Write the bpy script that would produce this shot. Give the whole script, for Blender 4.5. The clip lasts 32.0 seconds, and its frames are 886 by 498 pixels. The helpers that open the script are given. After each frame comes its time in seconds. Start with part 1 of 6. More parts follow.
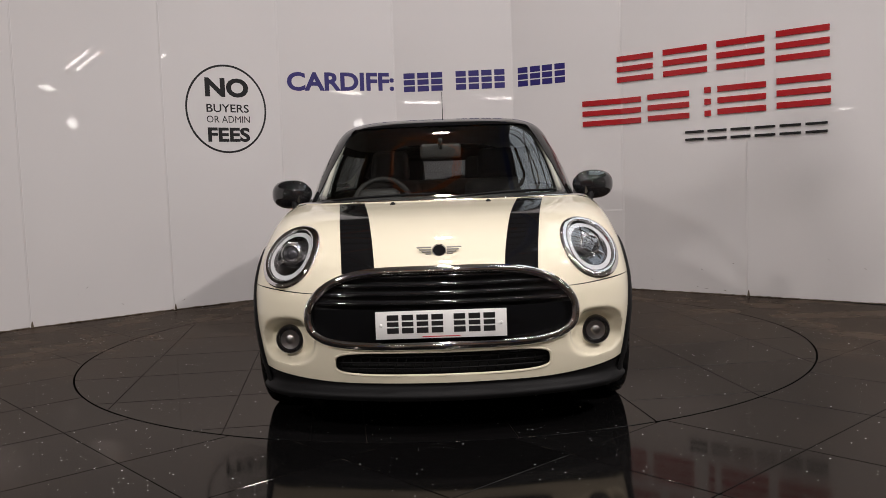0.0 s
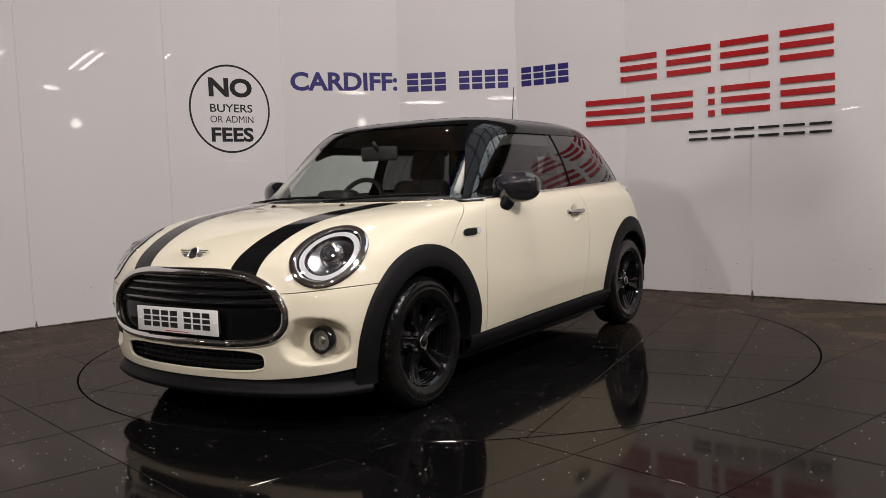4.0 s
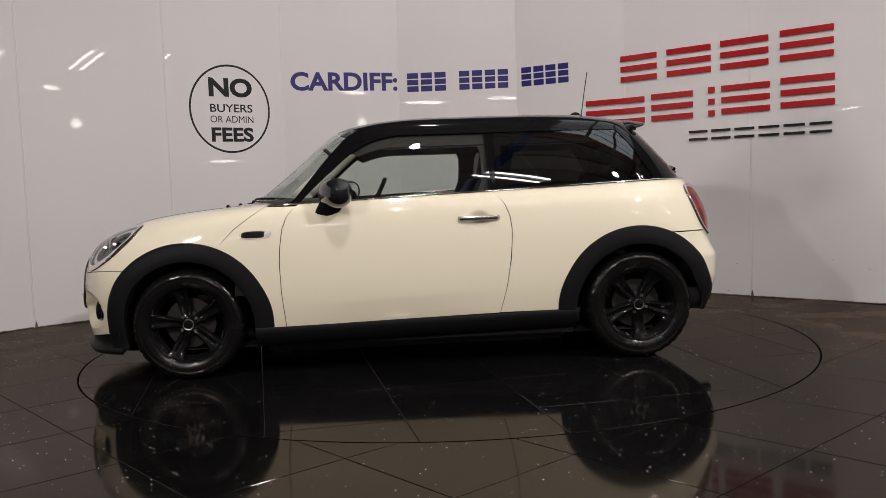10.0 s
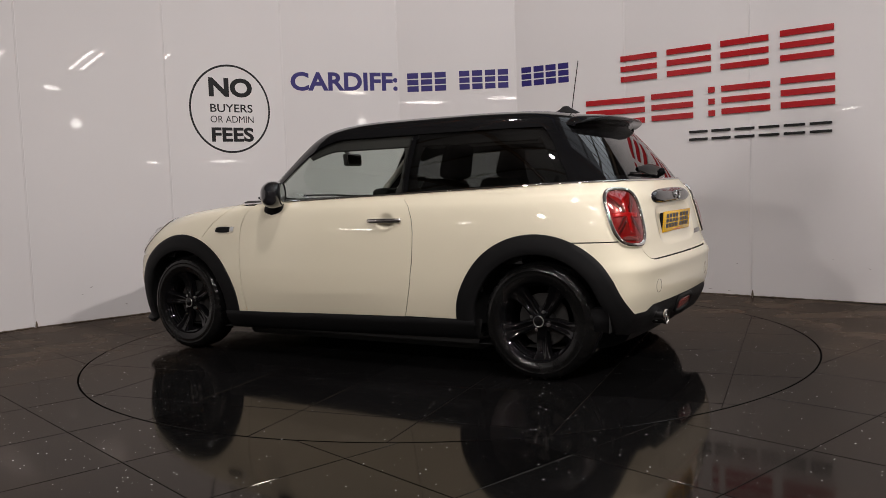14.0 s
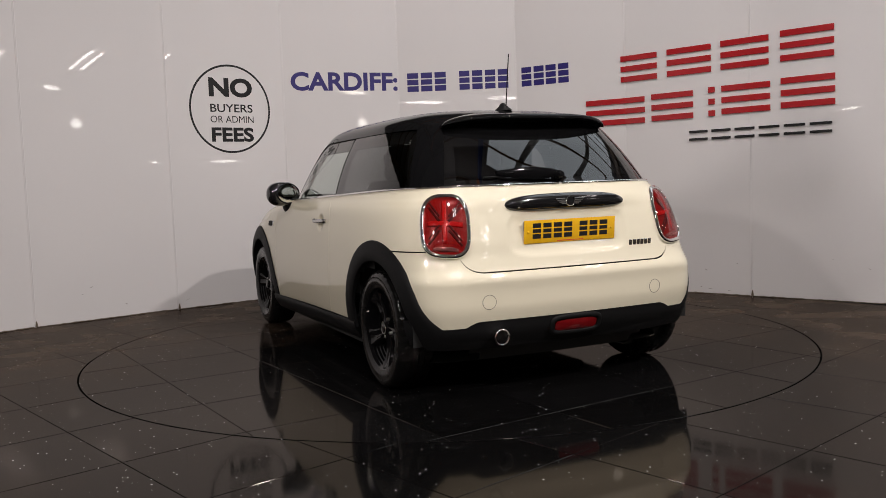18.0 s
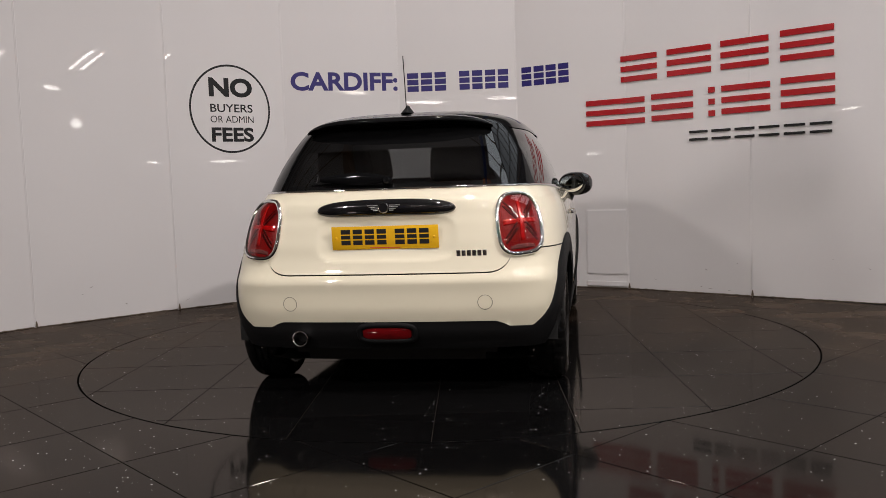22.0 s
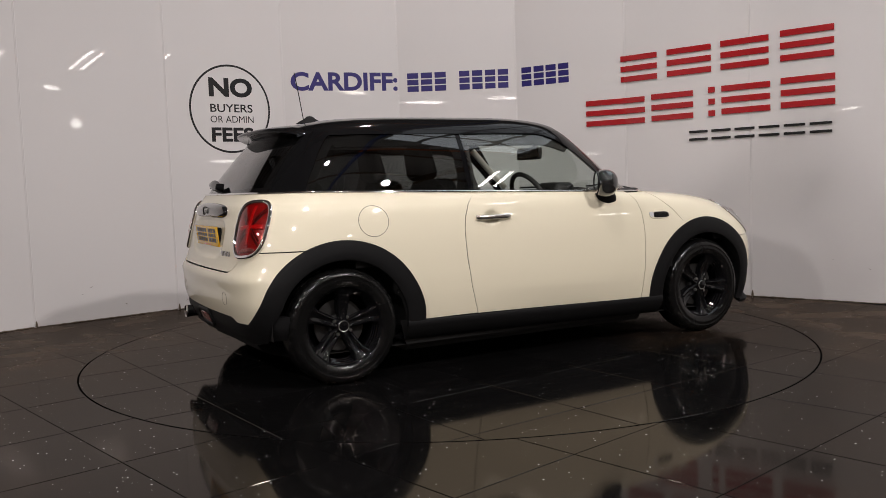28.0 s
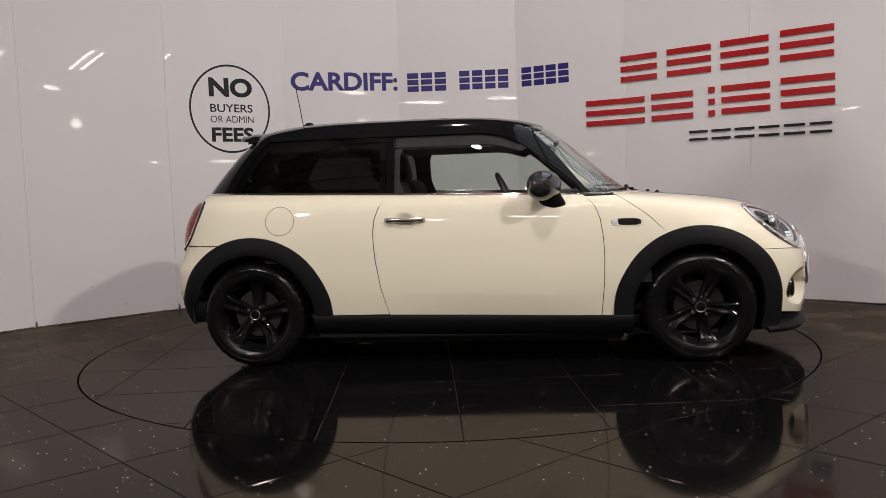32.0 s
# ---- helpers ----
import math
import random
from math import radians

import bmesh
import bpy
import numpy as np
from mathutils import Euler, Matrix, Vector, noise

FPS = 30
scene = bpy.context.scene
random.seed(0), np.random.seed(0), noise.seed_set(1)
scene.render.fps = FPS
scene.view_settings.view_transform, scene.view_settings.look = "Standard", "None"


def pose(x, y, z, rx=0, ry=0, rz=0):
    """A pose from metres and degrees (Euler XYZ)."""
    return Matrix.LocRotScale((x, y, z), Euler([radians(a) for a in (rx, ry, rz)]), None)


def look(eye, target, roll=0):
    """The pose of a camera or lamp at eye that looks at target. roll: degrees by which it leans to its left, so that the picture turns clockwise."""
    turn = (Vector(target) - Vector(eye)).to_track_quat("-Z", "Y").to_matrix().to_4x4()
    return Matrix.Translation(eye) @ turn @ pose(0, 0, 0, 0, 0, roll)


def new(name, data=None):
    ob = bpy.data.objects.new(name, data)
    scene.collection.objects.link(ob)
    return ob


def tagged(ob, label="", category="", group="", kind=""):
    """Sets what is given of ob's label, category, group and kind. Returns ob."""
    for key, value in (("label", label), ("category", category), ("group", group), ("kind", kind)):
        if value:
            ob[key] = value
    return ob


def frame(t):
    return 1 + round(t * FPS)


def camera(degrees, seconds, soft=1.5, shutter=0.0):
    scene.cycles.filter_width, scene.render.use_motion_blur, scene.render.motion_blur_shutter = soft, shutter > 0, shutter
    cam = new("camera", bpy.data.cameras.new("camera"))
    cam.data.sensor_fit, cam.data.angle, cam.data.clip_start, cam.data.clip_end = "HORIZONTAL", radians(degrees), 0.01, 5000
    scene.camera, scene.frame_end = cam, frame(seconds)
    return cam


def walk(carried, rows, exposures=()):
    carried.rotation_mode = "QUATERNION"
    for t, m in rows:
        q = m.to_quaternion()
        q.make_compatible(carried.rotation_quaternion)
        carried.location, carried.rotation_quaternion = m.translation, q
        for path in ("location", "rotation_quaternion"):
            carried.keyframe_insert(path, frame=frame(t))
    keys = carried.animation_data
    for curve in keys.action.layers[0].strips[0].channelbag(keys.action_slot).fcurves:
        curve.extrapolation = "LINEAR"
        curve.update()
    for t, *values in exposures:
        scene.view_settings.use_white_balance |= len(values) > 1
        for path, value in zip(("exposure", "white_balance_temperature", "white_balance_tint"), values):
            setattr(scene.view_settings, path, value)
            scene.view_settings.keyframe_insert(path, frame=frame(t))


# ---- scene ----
import functools

# camera: stands still on its tripod but for a slight pan in the first seconds
EYE = (0.0, -5.560, 1.015)
RIGHT = Vector((0.999379, -0.000419, -0.035244))
UP = Vector((0.035175, 0.075417, 0.996532))
AHEAD = Vector((-0.002240, 0.997152, -0.075385))


def stand(pan):
    m = Matrix((RIGHT, UP, -AHEAD)).transposed().to_4x4()
    return Matrix.Translation(EYE) @ Matrix.Rotation(radians(pan), 4, "Z") @ m


cam = camera(54.53, 32.0, soft=0.7)
walk(cam, [(0.0, stand(-0.225)), (0.5, stand(-0.17)), (1.0, stand(-0.11)), (1.5, stand(-0.065)), (2.0, stand(-0.045)),
           (3.0, stand(0.0)), (9.0, stand(0.0)), (12.0, stand(0.01)), (32.0, stand(0.012))])

# ---- light ----
# Faint even background added in place of bounced hall light.
world = bpy.data.worlds.new("bounce_fill")
world.use_nodes = True
world.node_tree.nodes["Background"].inputs[0].default_value = (0.9, 0.88, 0.86, 1)
world.node_tree.nodes["Background"].inputs[1].default_value = 0.006
scene.world = world
scene.view_settings.exposure = -1.02


def area_lamp(name, place, target, size_x, size_y, watts, color=(1.0, 0.93, 0.88), shape="RECTANGLE"):
    data = bpy.data.lights.new(name, "AREA")
    data.shape, data.size, data.size_y, data.energy, data.color = shape, size_x, size_y, watts, color
    ob = new(name, data)
    ob.matrix_world = look(place, target)
    return ob


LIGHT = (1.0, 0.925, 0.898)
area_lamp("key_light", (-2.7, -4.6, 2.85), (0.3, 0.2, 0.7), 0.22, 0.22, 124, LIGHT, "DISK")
# Unseen fill lights, placed and sized to balance wall, car and racks.
FILL_LIGHTS = (((0.4, -8.0, 5.12), 0.24, 250), ((4.4, -4.6, 5.05), 0.26, 540), ((-2.0, -10.2, 5.0), 0.14, 90), ((0.0, -2.9, 5.1), 0.22, 158), ((0.0, 0.9, 5.1), 0.22, 105))
for lamp_place, lamp_size, lamp_watts in FILL_LIGHTS:
    area_lamp("fill_light", lamp_place, (0.0, lamp_place[1] * 0.5, 0.0), lamp_size, lamp_size, lamp_watts, LIGHT, "DISK")


# ---- materials ----
def material(name):
    m = bpy.data.materials.new(name)
    m.use_nodes = True
    return m, m.node_tree.nodes, m.node_tree.links, m.node_tree.nodes["Principled BSDF"]


def plain(name, color, rough, metal=0.0, coat=0.0, grain=0.0, grain_scale=200.0, bump=0.0, spec=0.5, mottle=0.0, mottle_scale=3.0, coat_rough=0.03, smudge=0.0, ior=1.5):
    """A surface with fine grain and broad mottling in colour, roughness and relief."""
    m, nodes, links, b = material(name)
    b.inputs["Base Color"].default_value = (*color, 1)
    b.inputs["Roughness"].default_value = rough
    b.inputs["IOR"].default_value = ior
    b.inputs["Metallic"].default_value = metal
    b.inputs["Coat Weight"].default_value = coat
    b.inputs["Coat Roughness"].default_value = coat_rough
    b.inputs["Specular IOR Level"].default_value = spec
    co = nodes.new("ShaderNodeTexCoord")
    if grain or mottle:
        fine = nodes.new("ShaderNodeTexNoise")
        fine.inputs["Scale"].default_value = grain_scale
        fine.inputs["Detail"].default_value = 3
        broad = nodes.new("ShaderNodeTexNoise")
        broad.inputs["Scale"].default_value = mottle_scale
        broad.inputs["Detail"].default_value = 6
        links.new(co.outputs["Object"], fine.inputs["Vector"])
        links.new(co.outputs["Object"], broad.inputs["Vector"])
        add = nodes.new("ShaderNodeMath")
        add.operation = "MULTIPLY_ADD"
        links.new(fine.outputs["Fac"], add.inputs[0])
        add.inputs[1].default_value = grain
        add.inputs[2].default_value = -grain / 2
        add2 = nodes.new("ShaderNodeMath")
        add2.operation = "MULTIPLY_ADD"
        links.new(broad.outputs["Fac"], add2.inputs[0])
        add2.inputs[1].default_value = mottle
        links.new(add.outputs[0], add2.inputs[2])
        val = nodes.new("ShaderNodeMath")
        val.operation = "ADD"
        links.new(add2.outputs[0], val.inputs[0])
        val.inputs[1].default_value = 1 - mottle / 2
        mix = nodes.new("ShaderNodeVectorMath")
        mix.operation = "SCALE"
        mix.inputs[0].default_value = color
        links.new(val.outputs[0], mix.inputs["Scale"])
        links.new(mix.outputs[0], b.inputs["Base Color"])
        if bump:
            bp = nodes.new("ShaderNodeBump")
            bp.inputs["Strength"].default_value = bump
            bp.inputs["Distance"].default_value = 0.002
            links.new(fine.outputs["Fac"], bp.inputs["Height"])
            links.new(bp.outputs[0], b.inputs["Normal"])
        if smudge:
            mr = nodes.new("ShaderNodeMapRange")
            mr.inputs["From Min"].default_value, mr.inputs["From Max"].default_value = 0.35, 0.7
            mr.inputs["To Min"].default_value, mr.inputs["To Max"].default_value = max(rough - smudge * 0.3, 0.01), rough + smudge
            links.new(broad.outputs["Fac"], mr.inputs["Value"])
            links.new(mr.outputs[0], b.inputs["Roughness"])
    return m


def glass_pane(name, tint, dark=0.0, rough=0.0):
    """Thin automotive glass: clear or tinted, with a mirror sheen that grows at grazing angles."""
    m, nodes, links, b = material(name)
    nodes.remove(b)
    out = nodes["Material Output"]
    tr = nodes.new("ShaderNodeBsdfTransparent")
    tr.inputs[0].default_value = (*tint, 1)
    gl = nodes.new("ShaderNodeBsdfGlossy")
    gl.inputs["Roughness"].default_value = rough
    gl.inputs["Color"].default_value = (1, 1, 1, 1)
    lw = nodes.new("ShaderNodeLayerWeight")
    lw.inputs[0].default_value = 0.5
    pw = nodes.new("ShaderNodeMath")
    pw.operation = "POWER"
    links.new(lw.outputs["Facing"], pw.inputs[0])
    pw.inputs[1].default_value = 4.5
    fr = nodes.new("ShaderNodeMath")
    fr.operation = "MULTIPLY_ADD"
    links.new(pw.outputs[0], fr.inputs[0])
    fr.inputs[1].default_value, fr.inputs[2].default_value = 0.92, 0.075
    mx = nodes.new("ShaderNodeMixShader")
    links.new(fr.outputs[0], mx.inputs[0])
    links.new(tr.outputs[0], mx.inputs[1])
    links.new(gl.outputs[0], mx.inputs[2])
    links.new(mx.outputs[0], out.inputs[0])
    return m


def tile_material(name, color, rough, dirt, gloss, flecks=True):
    """Polished black stone whose mica glints are put in as white flecks; a brown film of dirt lies in patches, thicker
    away from the turning disc.
    """
    m, nodes, links, b = material(name)
    geo = nodes.new("ShaderNodeNewGeometry")
    info = nodes.new("ShaderNodeObjectInfo")
    big = nodes.new("ShaderNodeTexNoise")
    big.inputs["Scale"].default_value, big.inputs["Detail"].default_value = 1.1, 8
    links.new(geo.outputs["Position"], big.inputs["Vector"])
    # White spots in the base colour stand for sparkle off the mica.
    vor = nodes.new("ShaderNodeTexVoronoi")
    vor.inputs["Scale"].default_value = 52
    links.new(geo.outputs["Position"], vor.inputs["Vector"])
    dot = nodes.new("ShaderNodeMath")
    dot.operation = "LESS_THAN"
    links.new(vor.outputs["Distance"], dot.inputs[0])
    wn = nodes.new("ShaderNodeMath")
    wn.operation = "MULTIPLY"
    sep = nodes.new("ShaderNodeSeparateColor")
    links.new(vor.outputs["Color"], sep.inputs[0])
    pw = nodes.new("ShaderNodeMath")
    pw.operation = "POWER"
    links.new(sep.outputs[0], pw.inputs[0])
    pw.inputs[1].default_value = 8
    links.new(pw.outputs[0], wn.inputs[0])
    wn.inputs[1].default_value = 0.175
    links.new(wn.outputs[0], dot.inputs[1])
    # dirt film
    dist = nodes.new("ShaderNodeVectorMath")
    dist.operation = "LENGTH"
    flat = nodes.new("ShaderNodeVectorMath")
    flat.operation = "SUBTRACT"
    links.new(geo.outputs["Position"], flat.inputs[0])
    flat.inputs[1].default_value = (0, -1.6, 0)
    links.new(flat.outputs[0], dist.inputs[0])
    add = nodes.new("ShaderNodeMath")
    add.operation = "MULTIPLY_ADD"
    links.new(big.outputs["Fac"], add.inputs[0])
    add.inputs[1].default_value = 2.4
    links.new(dist.outputs["Value"], add.inputs[2])
    film = nodes.new("ShaderNodeMapRange")
    film.inputs["From Min"].default_value, film.inputs["From Max"].default_value = 2.9, 4.3
    film.inputs["To Min"].default_value, film.inputs["To Max"].default_value = 0.0, dirt
    links.new(add.outputs[0], film.inputs["Value"])
    # dried stains with hard edges break up the film
    stain = nodes.new("ShaderNodeTexNoise")
    stain.inputs["Scale"].default_value, stain.inputs["Detail"].default_value, stain.inputs["Distortion"].default_value = 3.4, 12, 0.3
    links.new(geo.outputs["Position"], stain.inputs["Vector"])
    edge = nodes.new("ShaderNodeMapRange")
    edge.inputs["From Min"].default_value, edge.inputs["From Max"].default_value = 0.44, 0.60
    edge.inputs["To Min"].default_value, edge.inputs["To Max"].default_value = 0.50, 1.35
    links.new(stain.outputs["Fac"], edge.inputs["Value"])
    patchy = nodes.new("ShaderNodeMath")
    patchy.operation = "MULTIPLY"
    links.new(film.outputs[0], patchy.inputs[0])
    links.new(edge.outputs[0], patchy.inputs[1])
    film = patchy
    rnd = nodes.new("ShaderNodeMath")
    rnd.operation = "MULTIPLY_ADD"
    links.new(info.outputs["Random"], rnd.inputs[0])
    rnd.inputs[1].default_value, rnd.inputs[2].default_value = 0.5, 0.75
    base = nodes.new("ShaderNodeVectorMath")
    base.operation = "SCALE"
    base.inputs[0].default_value = color
    links.new(rnd.outputs[0], base.inputs["Scale"])
    mixd = nodes.new("ShaderNodeMix")
    mixd.data_type = "RGBA"
    links.new(film.outputs[0], mixd.inputs["Factor"])
    links.new(base.outputs[0], mixd.inputs["A"])
    mixd.inputs["B"].default_value = (0.056, 0.035, 0.021, 1)
    mixf = nodes.new("ShaderNodeMix")
    mixf.data_type = "RGBA"
    if flecks:
        links.new(dot.outputs[0], mixf.inputs["Factor"])
    else:
        mixf.inputs["Factor"].default_value = 0
    links.new(mixd.outputs["Result"], mixf.inputs["A"])
    mixf.inputs["B"].default_value = (0.85, 0.85, 0.85, 1)
    links.new(mixf.outputs["Result"], b.inputs["Base Color"])
    ro = nodes.new("ShaderNodeMath")
    ro.operation = "MULTIPLY_ADD"
    links.new(film.outputs[0], ro.inputs[0])
    ro.inputs[1].default_value, ro.inputs[2].default_value = 0.45, rough
    sm = nodes.new("ShaderNodeTexNoise")
    sm.inputs["Scale"].default_value, sm.inputs["Detail"].default_value = 4.0, 9
    links.new(geo.outputs["Position"], sm.inputs["Vector"])
    ro2 = nodes.new("ShaderNodeMath")
    ro2.operation = "MULTIPLY_ADD"
    links.new(sm.outputs["Fac"], ro2.inputs[0])
    ro2.inputs[1].default_value = 0.10
    links.new(ro.outputs[0], ro2.inputs[2])
    links.new(ro2.outputs[0], b.inputs["Roughness"])
    nodes.remove(b)
    dif = nodes.new("ShaderNodeBsdfDiffuse")
    links.new(mixf.outputs["Result"], dif.inputs["Color"])
    gl = nodes.new("ShaderNodeBsdfGlossy")
    gl.inputs["Color"].default_value = (1.0, 0.905, 0.82, 1)
    links.new(ro2.outputs[0], gl.inputs["Roughness"])
    fr = nodes.new("ShaderNodeFresnel")
    fr.inputs[0].default_value = 1.45
    cap = nodes.new("ShaderNodeMapRange")
    cap.inputs["From Min"].default_value, cap.inputs["From Max"].default_value = 0.03, 0.25
    cap.inputs["To Min"].default_value, cap.inputs["To Max"].default_value = 0.03, gloss
    links.new(fr.outputs[0], cap.inputs["Value"])
    mx = nodes.new("ShaderNodeMixShader")
    links.new(cap.outputs[0], mx.inputs[0])
    links.new(dif.outputs[0], mx.inputs[1])
    links.new(gl.outputs[0], mx.inputs[2])
    links.new(mx.outputs[0], nodes["Material Output"].inputs[0])
    return m


def emitter(name, color, strength):
    m, _, _, b = material(name)
    b.inputs["Base Color"].default_value = (*color, 1)
    b.inputs["Emission Color"].default_value = (*color, 1)
    b.inputs["Emission Strength"].default_value = strength
    return m


PAINT = plain("cream_paint", (0.765, 0.71, 0.555), 0.55, coat=1.0, coat_rough=0.012, spec=0.25, grain=0.03, grain_scale=900, mottle=0.02)
POST_BLACK = plain("black_post_trim", (0.005, 0.005, 0.0055), 0.07, spec=0.5, ior=1.22, grain=0.1, mottle=0.1)
GLOSS_BLACK = plain("gloss_black", (0.008, 0.008, 0.009), 0.10, coat=1.0, grain=0.1, mottle=0.1)
ROOF_BLACK = plain("black_roof_paint", (0.006, 0.006, 0.0065), 0.08, coat=0.08, spec=0.5, ior=1.22, grain=0.1, mottle=0.1, coat_rough=0.04)
CLADDING = plain("black_textured_plastic", (0.007, 0.007, 0.0075), 0.55, grain=0.5, grain_scale=600, bump=0.15, mottle=0.2, spec=0.3, ior=1.3)
STRIPE = plain("black_vinyl", (0.006, 0.006, 0.0065), 0.08, ior=1.35, grain=0.15, mottle=0.1)
RUBBER = plain("tyre_rubber", (0.005, 0.005, 0.005), 0.14, ior=1.37, grain=0.4, grain_scale=300, bump=0.2, mottle=0.3, mottle_scale=6, smudge=0.2)
RIM_BLACK = plain("black_alloy", (0.004, 0.004, 0.0045), 0.025, ior=1.42, grain=0.2, mottle=0.2)
CHROME = plain("chrome", (0.88, 0.87, 0.86), 0.05, metal=1.0)
STEEL = plain("brushed_steel", (0.45, 0.44, 0.43), 0.28, metal=1.0, grain=0.2, mottle=0.2)
SATIN_SILVER = plain("satin_silver", (0.62, 0.61, 0.6), 0.22, metal=1.0, grain=0.1)
DARK = plain("dark_cavity", (0.006, 0.006, 0.006), 0.8, grain=0.3)
TRIM = plain("dark_cabin_plastic", (0.022, 0.021, 0.020), 0.6, grain=0.4, grain_scale=500, bump=0.1, mottle=0.2)
FABRIC = plain("charcoal_seat_cloth", (0.016, 0.015, 0.0145), 0.85, grain=0.6, grain_scale=700, bump=0.25, mottle=0.2)
HEADLINER = plain("grey_headliner", (0.42, 0.41, 0.38), 0.9, grain=0.2, grain_scale=600, mottle=0.1)
PILLAR_TRIM = plain("grey_pillar_trim", (0.50, 0.48, 0.42), 0.7, grain=0.1, mottle=0.1)
LINING = plain("unlit_window_lining", (0.018, 0.017, 0.015), 0.8, grain=0.2, grain_scale=600, mottle=0.1)
GLASS = glass_pane("window_glass", (0.78, 0.83, 0.80))
PRIVACY = glass_pane("privacy_glass", (0.12, 0.125, 0.125))
REAR_GLASS = glass_pane("dark_rear_glass", (0.17, 0.17, 0.18))
LENS = glass_pane("lens_glass", (0.93, 0.94, 0.95))
LAMP_RED = plain("red_lamp_reflector", (0.20, 0.004, 0.005), 0.30, spec=0.4, coat=0.3, grain=0.1, mottle=0.7, mottle_scale=14)
RED_GLASS = glass_pane("red_lamp_glass", (0.80, 0.34, 0.32))
LAMP_DEEP = plain("deep_red_lamp_bar", (0.045, 0.001, 0.0015), 0.3, spec=0.4, grain=0.1)
LAMP_BAR = plain("bright_red_lamp_bar", (0.42, 0.008, 0.010), 0.22, spec=0.5, coat=0.5, grain=0.1)
LAMP_CLEAR = plain("pale_lamp_bar", (0.42, 0.34, 0.33), 0.12, metal=0.7, grain=0.1)
PLATE_WHITE = plain("white_plate", (0.82, 0.82, 0.81), 0.25, coat=0.4, grain=0.05, mottle=0.05)
PLATE_YELLOW = plain("yellow_plate", (0.80, 0.45, 0.015), 0.25, coat=0.4, grain=0.05, mottle=0.05)
INK = plain("black_ink", (0.012, 0.012, 0.013), 0.4, grain=0.1)
INK_RED = plain("red_ink", (0.55, 0.03, 0.03), 0.4, grain=0.1)
VINYL_BLACK = plain("black_sign_vinyl", (0.009, 0.009, 0.010), 0.45, spec=0.3, grain=0.1, mottle=0.1)
VINYL_BLUE = plain("navy_sign_vinyl", (0.024, 0.018, 0.14), 0.45, spec=0.3, grain=0.15, mottle=0.15)
ACRYLIC_RED = plain("red_acrylic", (0.36, 0.008, 0.012), 0.25, coat=0.3, grain=0.08, mottle=0.08)
ACRYLIC_BLACK = plain("black_acrylic", (0.012, 0.012, 0.013), 0.25, coat=0.3, grain=0.1, mottle=0.1)
WALL = plain("gloss_white_wall_sheet", (0.66, 0.64, 0.64), 0.55, coat=0.55, coat_rough=0.008, grain=0.015, grain_scale=60, mottle=0.05, mottle_scale=0.9, spec=0.1)
JOINT = plain("white_joint_strip", (0.67, 0.65, 0.65), 0.4, grain=0.06, mottle=0.1)
GRIME = plain("brown_floor_grime", (0.10, 0.075, 0.05), 0.7, grain=0.6, grain_scale=40, mottle=0.9, mottle_scale=5)
TILE = tile_material("polished_black_tile", (0.0035, 0.0034, 0.0035), 0.02, 0.40, 0.12)
DISC_TILE = tile_material("turntable_tile", (0.0035, 0.0034, 0.0035), 0.015, 0.36, 0.126)
GROUT = plain("dusty_grout", (0.05, 0.045, 0.04), 0.8, grain=0.5, grain_scale=60, mottle=0.5)
DARK_GROUT = plain("dark_grout", (0.016, 0.013, 0.011), 0.8, spec=0.05, grain=0.5, grain_scale=60, mottle=0.5)
GAP = plain("disc_gap_rubber", (0.003, 0.003, 0.003), 0.8, spec=0.0, grain=0.3)
HALL_WALL = plain("hall_wall_paint", (0.24, 0.22, 0.20), 0.7, grain=0.1, mottle=0.3, mottle_scale=0.5)
HALL_CEILING = plain("hall_ceiling_paint", (0.30, 0.29, 0.28), 0.8, grain=0.1, mottle=0.2, mottle_scale=0.5)
ROOFLIGHT = emitter("daylit_rooflight", (0.86, 0.93, 1.0), 2.6)
TUBE = emitter("lamp_diffuser", LIGHT, 55.0)
STEEL_BROWN = plain("brown_roof_steel", (0.11, 0.055, 0.02), 0.5, grain=0.2, mottle=0.3)
SPOT = emitter("lamp_bulb", (1.0, 0.96, 0.9), 40.0)
RACK_BLUE = plain("rack_blue_paint", (0.02, 0.05, 0.22), 0.4, grain=0.1, mottle=0.2)
RACK_ORANGE = plain("rack_orange_paint", (0.55, 0.14, 0.02), 0.4, grain=0.1, mottle=0.2)
WHITE_METAL = plain("white_lamp_housing", (0.7, 0.7, 0.68), 0.4, grain=0.05)
# ---- mesh helpers ----
def mesh_object(name, verts, faces, mat, parent=None, smooth=True, sharp=None):
    me = bpy.data.meshes.new(name)
    me.from_pydata([tuple(v) for v in verts], [], faces)
    if isinstance(mat, (list, tuple)):
        for k in mat:
            me.materials.append(k)
    else:
        me.materials.append(mat)
    me.update()
    if smooth:
        me.polygons.foreach_set("use_smooth", [True] * len(me.polygons))
        if sharp is not None:
            me.set_sharp_from_angle(angle=radians(sharp))
    ob = new(name, me)
    if parent is not None:
        ob.parent = parent
    return ob


def bm_object(name, bm, mat, parent=None, smooth=True, sharp=35):
    bmesh.ops.recalc_face_normals(bm, faces=bm.faces)
    me = bpy.data.meshes.new(name)
    bm.to_mesh(me)
    bm.free()
    me.materials.append(mat)
    if smooth:
        me.polygons.foreach_set("use_smooth", [True] * len(me.polygons))
        if sharp is not None:
            me.set_sharp_from_angle(angle=radians(sharp))
    ob = new(name, me)
    if parent is not None:
        ob.parent = parent
    return ob


